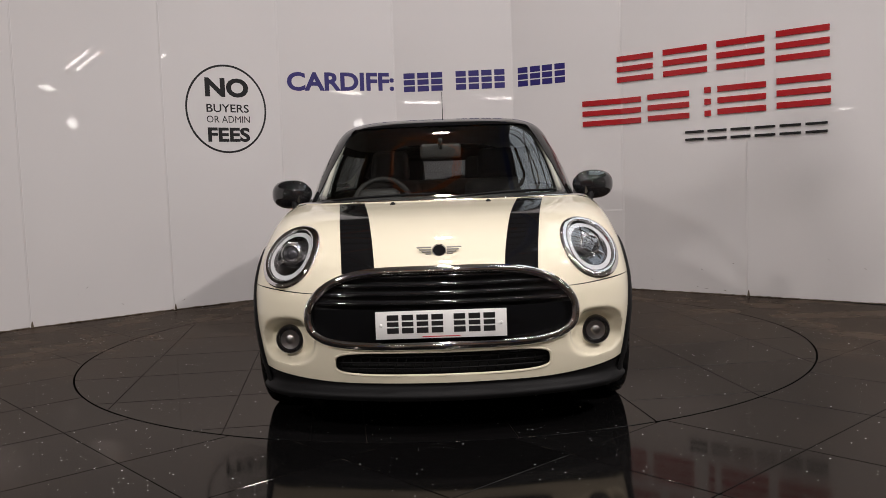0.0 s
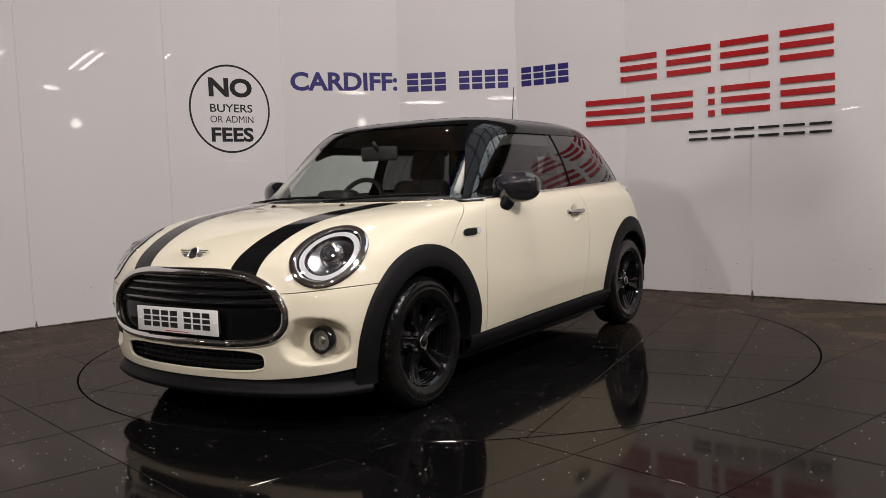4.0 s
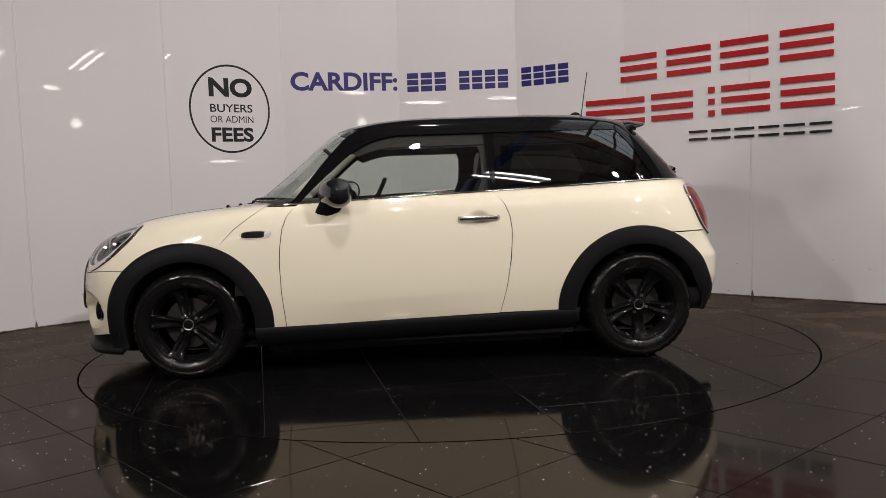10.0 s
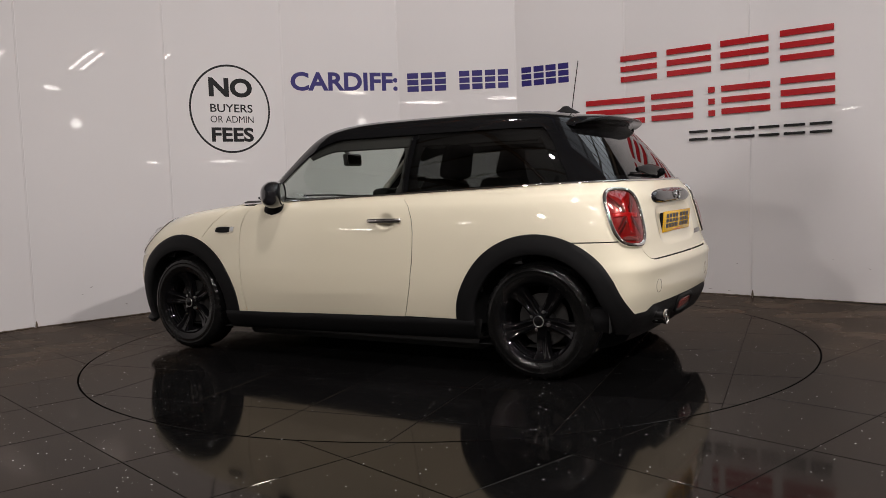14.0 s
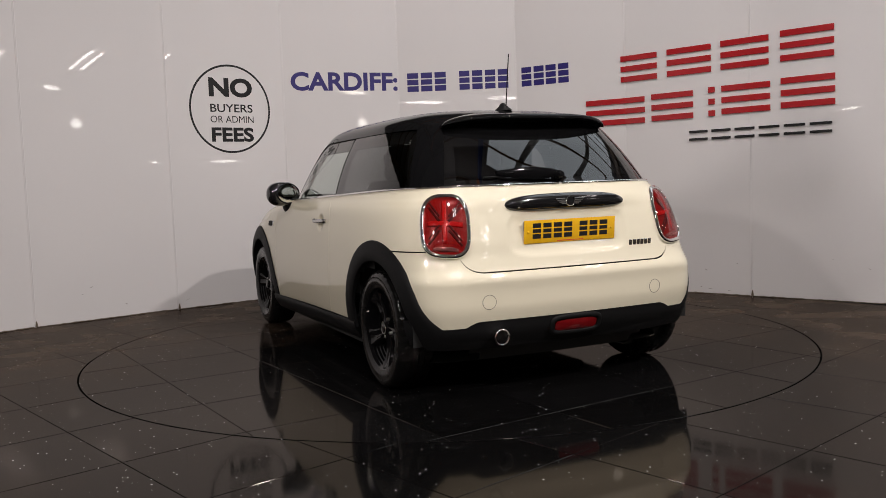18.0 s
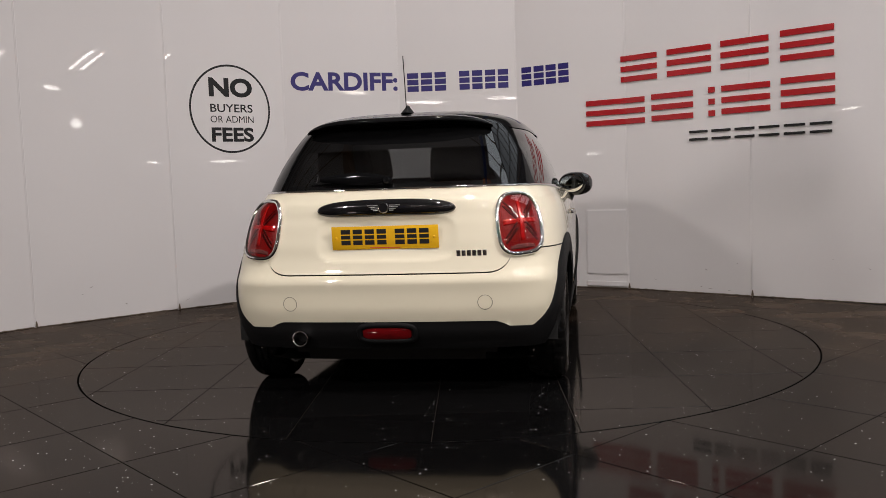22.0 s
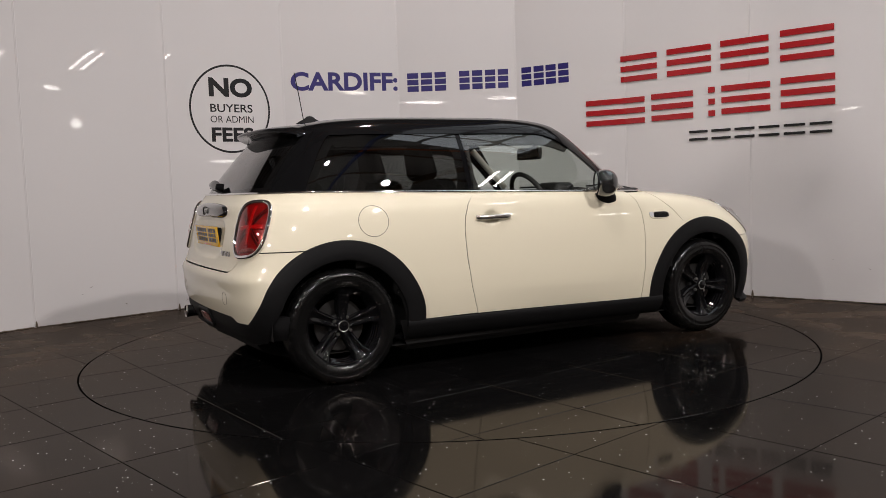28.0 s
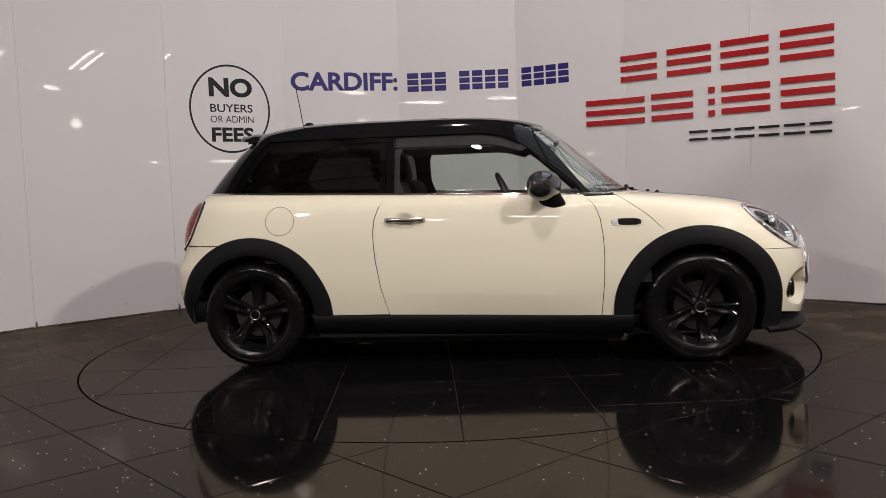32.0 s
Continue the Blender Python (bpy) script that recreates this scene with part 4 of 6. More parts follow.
def build_rear():
    # tailgate below its window
    rows = []
    for k in range(44):
        t = k / 43
        rows.append([])
        for x in [GATE_X * (1 - (1 - j / 50) ** 1.5) * (1 if side > 0 else -1) for side in (1, -1) for j in (range(50, -1, -1) if side > 0 else range(1, 51))]:
            low = seam(x) + 0.006
            z = low + (0.996 - low) * t
            p = LOWER.psi_x(abs(x), z, True)
            rows[-1].append(LOWER.point(p if x >= 0 else -p, z))

    def dent(p):
        d = (abs(p.x) / 0.34) ** 6 + (abs(p.z - 0.765) / 0.105) ** 4
        return p - Vector((0, 0.016 * max(0, 1 - d) ** 0.7, 0)) if d < 1 else p
    gate = sheet("tailgate", rows, PAINT, solid=0.005, dent=dent, keep=lambda p: not tail_in(p))
    # rear bumper, up to the tail lamps at its corners
    rows = []
    for k in range(50):
        pm = LOWER.psi_y(1.37, 0.45)
        rows.append([])
        for p in spread(pm, 180, 130) + [q - 360 for q in spread(180, 360 - pm, 130)[1:]]:
            q = LOWER.point(p, 0.62)
            x = abs(q.x)
            low = 0.372 - 0.036 * min(1.0, max(0.0, (x - 0.52) / 0.09)) ** 1.5
            top = seam(x)
            z = low + (top - low) * k / 49
            rows[-1].append(LOWER.point(p, z))

    def bulge(p):
        k = math.exp(-((p.z - 0.570) / 0.045) ** 2) * min(1.0, max(0.0, (p.y - 1.5) / 0.15))
        return p + Vector((0, 0.007 * k, 0))
    sheet("rear_bumper", rows, PAINT, keep=lambda p: not arch_hit(p, 0.01) and not tail_in(p), solid=0.006, dent=bulge)
    # black lower apron
    rows = []
    for t in spread(0, 1, 18):
        pm = LOWER.psi_y(1.50, 0.3)
        rows.append([])
        for p in spread(pm, 180, 60)[:-1] + [q - 360 for q in spread(180, 360 - pm, 60)]:
            side = abs(LOWER.point(p, 0.3).x)
            low = 0.232 + 0.030 * max(0.0, (side - 0.45) / 0.35) ** 2
            z = low + (0.378 - low) * t
            q = LOWER.point(p, z)
            nn = LOWER.normal(q)
            nn.z = 0
            rows[-1].append(q + nn.normalized() * (-0.006 + 0.010 * math.exp(-((z - 0.31) / 0.05) ** 2)))
    sheet("rear_apron", rows, CLADDING, solid=0.05)
    return gate


def build_greenhouse():
    ya = smooth_table([.92, .94, 1.02, 1.105, 1.18, 1.24, 1.285, 1.305], [-.655, -.632, -.548, -.455, -.367, -.280, -.160, -.02])
    xw = smooth_table([.92, 1.0, 1.15, 1.30, 1.345], [.705, .675, .610, .535, .505])
    xr = smooth_table([.95, 1.0, 1.15, 1.30], [.600, .588, .535, .480])
    yc = smooth_table([.95, 1.0, 1.10, 1.20, 1.26, 1.31], [1.415, 1.400, 1.345, 1.285, 1.240, 1.19])

    def strip(z_list, lo, hi, n, off=0.0, zfun=None):
        rows = []
        for z in z_list:
            a, b = lo(z), hi(z)
            rows.append([])
            for p in spread(a, b, n):
                q = UPPER.point(p, z)
                rows[-1].append(q + UPPER.normal(q) * off if off else q)
        return rows
    # windscreen
    zl = spread(0.928, 1.342, 26)
    scr = strip(zl, lambda z: -UPPER.psi_x(xw(z), z), lambda z: UPPER.psi_x(xw(z), z), 40, -0.004)
    glass = sheet("windscreen", scr, GLASS)
    glass.visible_shadow = False
    # screen posts
    zl = spread(0.915, 1.318, 30)
    both("screen_post", strip(zl, lambda z: UPPER.psi_x(xw(z) - 0.012, z), lambda z: UPPER.psi_y(ya(z), z), 12), POST_BLACK, solid=0.005)
    # side windows, running down to the belt
    def side_rows(y_lo, y_hi, top, n, off, base=0.004):
        rows = []
        for k in range(22):
            t = k / 21
            rows.append([])
            zt = 0.95 + (top - 0.95) * t
            for y in spread(y_lo(zt), y_hi(zt), n):
                z = belt(y) + base + (top - belt(y) - base) * t
                q = UPPER.point(UPPER.psi_y(y, z), z)
                rows[-1].append(q + UPPER.normal(q) * off)
        return rows
    for pane in both("door_window", side_rows(lambda z: ya(z) - 0.01, lambda z: 0.432, 1.300, 30, -0.006), GLASS):
        pane.visible_shadow = False
    for pane in both("quarter_window", side_rows(lambda z: 0.462, lambda z: yc(z), 1.300, 24, -0.003), PRIVACY):
        pane.visible_shadow = False
    both("centre_post", side_rows(lambda z: 0.418, lambda z: 0.470, 1.302, 5, -0.009), POST_BLACK, solid=0.005)
    # rear posts in gloss black
    rows = []
    for k in range(24):
        t = k / 23
        zt = 0.965 + (1.318 - 0.965) * t
        pa, pb = UPPER.psi_y(yc(zt) - 0.01, zt), UPPER.psi_x(xr(zt) - 0.008, zt, True)
        rows.append([])
        for p in spread(pa, pb, 22):
            y = UPPER.point(p, zt).y
            zb = min(belt(y) + 0.003, 0.998)
            z = zb + (1.318 - zb) * t
            rows[-1].append(UPPER.point(p, z))
    both("rear_post", rows, POST_BLACK, solid=0.005)
    # rear window
    rows = []
    for z in spread(0.994, 1.315, 20):
        pm = UPPER.psi_x(xr(z), z, True)
        rows.append([UPPER.point(p, z) + Vector((0, -0.003, 0)) for p in spread(pm, 180, 22)] + [UPPER.point(-p, z) + Vector((0, -0.003, 0)) for p in spread(180, pm, 22)][1:])
    pane = sheet("rear_window", rows, REAR_GLASS)
    pane.visible_shadow = False
    # black printed border on its inside; the deep top band also paints spoiler shade
    rows = [[Vector((q.x * 0.995, q.y - 0.012, q.z)) for q in r] for r in rows]
    sheet("printed_border", rows, DARK, pane, keep=lambda p: p.z > 1.205 + 0.10 * (p.x / 0.5) ** 2 * 0 or abs(p.x) > xr(p.z) - 0.055 or p.z < 1.035)
    # black printed border of the quarter windows
    for pane_side in (1, -1):
        rows = side_rows(lambda z: 0.462, lambda z: yc(z), 1.300, 40, -0.014)
        rows = rows if pane_side > 0 else mirror_y(rows)
        sheet("printed_border", rows, DARK, CAR, keep=lambda p: p.z > 1.268 or p.y > yc(p.z) - 0.05 - 0.10 * (p.z - 1.0) or p.y < 0.495 or p.z < belt(p.y) + 0.012)
    # roof skin with its rails
    top = []
    for z in list(spread(1.298, 1.34, 6)) + list(spread(1.345, 1.40, 16)) + [1.404, 1.408, 1.411, 1.414, 1.416, 1.418, 1.4195]:
        top.append([UPPER.point(p, z) for p in spread(-180, 180, 200)])
    cap = [Vector((q.x * 0.02, 0.5 + (q.y - 0.5) * 0.02, 1.4215)) for q in top[-1]]
    top.append(cap)

    def keep(p):
        if p.z < 1.343 and abs(p.x) < xw(p.z) - 0.01 and p.y < 0.2:
            return False
        if p.z < 1.316 and p.y > 1.3 and abs(p.x) < 0.49:
            return False
        if p.z < 1.312 and p.y < -0.2:
            return False
        return True
    sheet("roof", top, ROOF_BLACK, keep=keep)
    inner = [[Vector((q.x * 0.965, 0.45 + (q.y - 0.45) * 0.955, q.z - 0.028)) for q in r] for r in top]
    sheet("headliner", inner, HEADLINER, keep=keep)
    # roof spoiler over the rear window
    rows = []
    for (dy, dz) in ((-0.32, 0.051), (-0.23, 0.045), (-0.14, 0.036), (-0.08, 0.029), (-0.03, 0.022), (0.016, 0.014), (0.028, 0.008), (0.032, 0.001), (0.030, -0.006), (0.020, -0.010), (-0.02, -0.014), (-0.06, -0.020), (-0.085, -0.034), (-0.095, -0.060), (-0.12, -0.07)):
        rows.append([])
        for x in spread(-0.487, 0.487, 72):
            k = abs(x) / 0.487
            y = 1.450 - 0.105 * k ** 3 + dy * max(0.0, 1 - k ** 5) ** 0.6
            z = 1.340 - 0.034 * k ** 5 - (0.014 * k * k if dz > 0.03 else 0.0) + dz * max(0.0, 1 - k ** 5) ** 0.6
            rows[-1].append(Vector((x, y, z)))
    sheet("roof_spoiler", rows, ROOF_BLACK)
    return xw, ya, yc, xr


def arch_ring(sign, y0, rear):
    """Plastic cladding round a wheel opening."""
    rows = []
    prof = ((0.455, 0.001), (0.452, 0.008), (0.43, 0.011), (0.395, 0.012), (0.362, 0.011), (0.352, 0.006), (0.350, -0.01), (0.352, -0.09), (0.36, -0.25))
    a0, a1 = (-19, 188) if not rear else (-6, 189)
    for r, o in prof:
        rows.append([])
        for a in spread(a0, a1, 64):
            c, s = math.cos(radians(a)), math.sin(radians(a))
            wide = 1.0 + 0.03 * max(0, -s)
            y, z = y0 - r * c * wide * (0.955 + 0.045 * min(1.0, max(0.0, s) / 0.6) if rear == (c < 0) else 1.0 + 0.02 * ease((0.55 - s) / 0.4)), HUB_Z + r * s * 0.985
            if rear and c < 0:
                y += 0.048 * ease((0.42 - s) / 0.55)
            y = max(min(y, 1.765), -1.90)
            zz = max(z, 0.2)
            flare = 0.0
            x = max(LOWER.side(y, zz), flare if z > 0.15 else 0) + o
            if r == 0.455:
                x = LOWER.side(y, zz) + o
            if o < -0.02:
                x = LOWER.side(y0 - 0.35 * c, max(HUB_Z + 0.35 * s, 0.2)) + o
            rows[-1].append(Vector((sign * x, y, z)))
    return sheet("wheel_arch", rows[:-2] if rear else rows, CLADDING)


build_front()
DOORS = build_sides()
TAILGATE = build_rear()
XW, YA, YC, XR = build_greenhouse()
for arch_y, arch_rear in ((ARCHES["front"], False), (ARCHES["rear"], True)):
    for arch_sign in (1, -1):
        arch_ring(arch_sign, arch_y, arch_rear)
FOG_RED = plain("dark_red_fog_lens", (0.17, 0.004, 0.006), 0.12, coat=1.0, grain=0.1, mottle=0.6, mottle_scale=30)
LIGHT_GUIDE = plain("pale_light_guide", (0.58, 0.59, 0.60), 0.25, coat=0.8, grain=0.05)
LAMP_BOWL = plain("smoked_reflector", (0.22, 0.22, 0.23), 0.16, metal=1.0, grain=0.2, mottle=0.9, mottle_scale=40)
LENS_DARK = plain("projector_lens", (0.04, 0.04, 0.045), 0.05, coat=1.0, spec=0.8, grain=0.1)
GROOVE = plain("panel_groove", (0.16, 0.145, 0.11), 0.6, grain=0.1)
PAINT_EDGE = plain("cream_paint_edge", (0.70, 0.65, 0.53), 0.32, coat=1.0, grain=0.03)
DARK_STEEL = plain("dull_brake_steel", (0.035, 0.034, 0.033), 0.5, metal=0.6, grain=0.3, mottle=0.3)
MIRROR = plain("mirror_silver", (0.9, 0.9, 0.9), 0.01, metal=1.0)


# ---- wheels ----
def build_wheel(sign, y0):
    """Wheel with its face outwards at x = sign * 0.81."""
    wheel = empty("wheel")
    wheel.parent = CAR
    m = Matrix.Translation((sign * 0.735, y0, HUB_Z + 0.002)) @ Matrix.Scale(sign, 4, (1, 0, 0))
    turn = Matrix.Rotation(radians({(1, -1): 12, (1, 1): 40, (-1, -1): 25, (-1, 1): 5}[(sign, 1 if y0 > 0 else -1)]), 4, "X")
    # tyre with shoulder blocks and grooves
    prof = [(0.205, -0.088), (0.215, -0.095), (0.245, -0.099), (0.275, -0.094), (0.291, -0.082), (0.298, -0.068), (0.3005, -0.045), (0.3005, -0.036), (0.294, -0.035), (0.294, -0.029), (0.301, -0.028),
            (0.3015, -0.004), (0.295, -0.003), (0.295, 0.003), (0.3015, 0.004), (0.301, 0.028), (0.294, 0.029), (0.294, 0.035), (0.3005, 0.036), (0.3005, 0.045), (0.298, 0.068), (0.291, 0.082),
            (0.275, 0.094), (0.262, 0.0975), (0.260, 0.0965), (0.245, 0.099), (0.232, 0.0985), (0.228, 0.0965), (0.215, 0.094), (0.207, 0.088)]
    seg = 144
    verts, faces = [], []
    for r, h in prof:
        for k in range(seg):
            cut = 0.006 if (abs(h) > 0.04 and r > 0.289 and k % 4 == 0) else 0.0
            a = 2 * math.pi * (k + (2.0 if abs(h) < 0.05 else 0) * h * 12) / seg
            verts.append(m @ Vector((h, (r - cut) * math.cos(a), (r - cut) * math.sin(a))))
    for i in range(len(prof) - 1):
        for k in range(seg):
            faces.append((i * seg + k, i * seg + (k + 1) % seg, (i + 1) * seg + (k + 1) % seg, (i + 1) * seg + k))
    mesh_object("tyre", verts, faces, RUBBER, wheel, True, 40)
    # rim barrel and lip
    lathe("rim", [(0.10, -0.07), (0.19, -0.08), (0.207, -0.088), (0.207, -0.08), (0.185, -0.06), (0.176, 0.010), (0.1775, 0.024), (0.1815, 0.027), (0.1825, 0.040), (0.1865, 0.043), (0.1875, 0.056), (0.1925, 0.060), (0.1945, 0.072), (0.1995, 0.076), (0.203, 0.086), (0.208, 0.090), (0.211, 0.090), (0.209, 0.083)], RIM_BLACK, wheel, 64, "X", m)
    lathe("brake_disc", [(0.03, 0.0), (0.135, 0.0), (0.138, -0.006), (0.135, -0.012), (0.03, -0.012)], DARK_STEEL, wheel, 40, "X", m)
    lathe("hub_drum", [(0.0, 0.03), (0.06, 0.028), (0.066, 0.02), (0.07, 0.0), (0.10, -0.05)], DARK, wheel, 32, "X", m)
    # five paired spokes
    for k in range(5):
        rot = turn @ Matrix.Rotation(2 * math.pi * k / 5, 4, "X")
        bm = bmesh.new()
        rows = []
        for t in np.linspace(0, 1, 13):
            r = 0.024 + 0.172 * t
            w = 0.021 + 0.012 * t + 0.004 * math.sin(math.pi * t) + 0.020 * ease((t - 0.72) / 0.28)
            h = 0.058 + 0.020 * t * t - 0.012 * math.sin(math.pi * t)
            groove = 0.010 * ease(t / 0.25) * (1 - ease((t - 0.80) / 0.2))
            rows.append([bm.verts.new(m @ (rot @ Vector(c))) for c in ((h - 0.040, -w * 1.15, r), (h - 0.012, -w * 1.04, r), (h - 0.002, -w * 0.86, r), (h + 0.001, -w * 0.62, r), (h - 0.003 - groove * 0.6, -w * 0.34, r), (h - 0.004 - groove, 0, r),
                         (h - 0.003 - groove * 0.6, w * 0.34, r), (h + 0.001, w * 0.62, r), (h - 0.002, w * 0.86, r), (h - 0.012, w * 1.04, r), (h - 0.040, w * 1.15, r))])
        for a, b in zip(rows, rows[1:]):
            for j in range(10):
                bm.faces.new((a[j], a[j + 1], b[j + 1], b[j]))
        bm_object("spoke", bm, RIM_BLACK, wheel, True, 70)
    lathe("hub_cap", [(0.0, 0.072), (0.022, 0.071), (0.0275, 0.068), (0.030, 0.060), (0.036, 0.052)], RIM_BLACK, wheel, 32, "X", m)
    lathe("cap_ring", [(0.0255, 0.0705), (0.028, 0.0715), (0.030, 0.069)], STEEL, wheel, 32, "X", m)
    for k in range(4):
        a = 2 * math.pi * (k + 0.3) / 4
        mm = m @ turn @ Matrix.Translation((0.0, 0.050 * math.cos(a), 0.050 * math.sin(a)))
        lathe("wheel_bolt", [(0.0, 0.058), (0.007, 0.057), (0.009, 0.053), (0.009, 0.035)], STEEL, wheel, 10, "X", mm)
    return wheel


for wheel_y in ARCHES.values():
    for wheel_sign in (1, -1):
        build_wheel(wheel_sign, wheel_y)


# ---- lamps, grilles and badges laid on the skin ----
def draped(stack, at, n, u, v, out=0.0):
    """The place on the skin under a point (u, v) of the plane square to n at at."""
    U, V = lamp_frame(at, n)
    q = stack.drop(at + U * u + V * v + n * 0.22, -n, 0.75)
    return q + stack.normal(q) * out


def oval(ru, rv, power, k, n):
    a = 2 * math.pi * k / n
    c, s = math.cos(a), math.sin(a)
    return ru * math.copysign(abs(c) ** (2 / power), c), rv * math.copysign(abs(s) ** (2 / power), s)


def flip(p, sign):
    return Vector((p.x * sign, p.y, p.z))


def skin_patch(name, stack, at, n, ru, rv, power, mat, parent, sign=1, out=0.004, dome=0.0, rings=8, seg=48, skew=0.0):
    """A patch with an oval or rounded outline that follows the skin, standing proud of it."""
    verts, faces = [], []
    for i in range(rings + 1):
        t = i / rings
        for k in range(seg):
            u, v = oval(ru * t, rv * t, power, k, seg)
            verts.append(flip(draped(stack, at, n, u + skew * v, v, out + dome * (1 - t * t)), sign))
    for i in range(rings):
        for k in range(seg):
            q = (i * seg + k, i * seg + (k + 1) % seg, (i + 1) * seg + (k + 1) % seg, (i + 1) * seg + k)
            faces.append(q if sign > 0 else q[::-1])
    # folded edge
    base = rings * seg
    for k in range(seg):
        u, v = oval(ru, rv, power, k, seg)
        verts.append(flip(draped(stack, at, n, u + skew * v, v, -0.012), sign))
    for k in range(seg):
        q = (base + k, base + (k + 1) % seg, base + seg + (k + 1) % seg, base + seg + k)
        faces.append(q if sign > 0 else q[::-1])
    ob = mesh_object(name, verts, faces, mat, parent, True, 45)
    return ob


def skin_loop(name, stack, at, n, ru, rv, power, radius, mat, parent, sign=1, out=0.0, squash=None, seg=64, skew=0.0):
    path, nor = [], []
    for k in range(seg):
        u, v = oval(ru, rv, power, k, seg)
        q = draped(stack, at, n, u + skew * v, v, out)
        path.append(flip(q, sign))
        nor.append(flip(stack.normal(q), sign))
    return tube(name, path, radius, mat, parent, True, 8, squash, nor)


def build_headlamp(sign):
    lamp = empty("headlamp")
    lamp.parent = CAR
    tagged(lamp, "round clear headlamp in a chrome ring")
    V, N, C = HEAD_V, HEAD_N, HEAD_C
    skin_loop("chrome_ring", LOWER, C, N, 0.124, 0.130, 2, 0.009, CHROME, lamp, sign, 0.001, (0.0185, 0.008), 72)
    # funnel: chrome band, pale light ring, dark bowl
    
    def ring_at(f, depth):
        out = []
        for k in range(64):
            u, v = oval(0.130 * f, 0.136 * f, 2, k, 64)
            out.append(flip(draped(LOWER, C, N, u, v) - N * depth, sign))
        return out

    def band(name, f0, d0, f1, d1, mat, steps=3):
        rows = [ring_at(f0 + (f1 - f0) * t / steps, d0 + (d1 - d0) * t / steps) for t in range(steps + 1)]
        verts = [p for r in rows for p in r]
        faces = [(i * 64 + k, i * 64 + (k + 1) % 64, (i + 1) * 64 + (k + 1) % 64, (i + 1) * 64 + k) for i in range(steps) for k in range(64)]
        if sign < 0:
            faces = [q[::-1] for q in faces]
        return mesh_object(name, verts, faces, mat, lamp, True, 50)
    band("lamp_well", 0.93, 0.004, 0.83, 0.024, DARK)
    band("light_ring", 0.80, 0.013, 0.66, 0.018, LIGHT_GUIDE)
    band("ring_edge", 0.66, 0.018, 0.62, 0.05, CHROME)
    band("lamp_bowl", 0.84, 0.030, 0.02, 0.075, LAMP_BOWL, 6)
    # projector
    mm = Matrix.Translation(flip(C - N * 0.030 + V * 0.006, sign)) @ flip(N, sign).to_track_quat("Z", "Y").to_matrix().to_4x4()
    lathe("projector", [(0.0, 0.026), (0.014, 0.023), (0.026, 0.014), (0.033, 0.0)], LENS_DARK, lamp, 32, "Z", mm)
    lathe("projector_ring", [(0.033, 0.004), (0.036, 0.008), (0.043, 0.004), (0.050, -0.012), (0.052, -0.03)], SATIN_SILVER, lamp, 32, "Z", mm)
    for a, r, w, h in ((90, 0.046, 0.022, 0.014), (215, 0.062, 0.010, 0.030), (265, 0.062, 0.012, 0.026), (320, 0.062, 0.008, 0.034)):
        c = mm @ Matrix.Rotation(radians(a), 4, "Z") @ Matrix.Translation((r, 0, -0.022 if a == 90 else -0.008)) @ Matrix.Rotation(radians(-35), 4, "Y")
        bm_object("reflector_facet", box_bm(h, w * 2, 0.006, 0.002, 1, c), CHROME, lamp)
    cover = skin_patch("lens_cover", LOWER, C, N, 0.118, 0.124, 2, LENS, lamp, sign, 0.003, 0.010, 6)
    cover.visible_shadow = False


def build_fog_lamp(sign):
    lamp = empty("fog_lamp")
    lamp.parent = CAR
    c = front_dent(LOWER.drop((FOG.x, -2.3, FOG.z), (0, 1, 0)))
    n = Vector((0.04, -0.99, 0.02)).normalized()
    mm = Matrix.Translation(flip(c + n * 0.015, sign)) @ flip(n, sign).to_track_quat("Z", "Y").to_matrix().to_4x4()
    lathe("bezel", [(0.040, 0.006), (0.046, 0.013), (0.056, 0.013), (0.062, 0.004), (0.063, -0.016)], GLOSS_BLACK, lamp, 40, "Z", mm)
    lathe("reflector", [(0.042, 0.008), (0.042, 0.005), (0.030, 0.002), (0.0, 0.001)], STEEL, lamp, 40, "Z", mm)
    lathe("bulb_shield", [(0.0, 0.009), (0.012, 0.008), (0.018, 0.004), (0.018, 0.0)], STEEL, lamp, 20, "Z", mm)
    g = lathe("fog_lens", [(0.0, 0.017), (0.03, 0.015), (0.048, 0.010)], LENS, lamp, 40, "Z", mm)
    g.visible_shadow = False


def front_y(x, z):
    return LOWER.point(LOWER.psi_x(abs(x), z), z).y


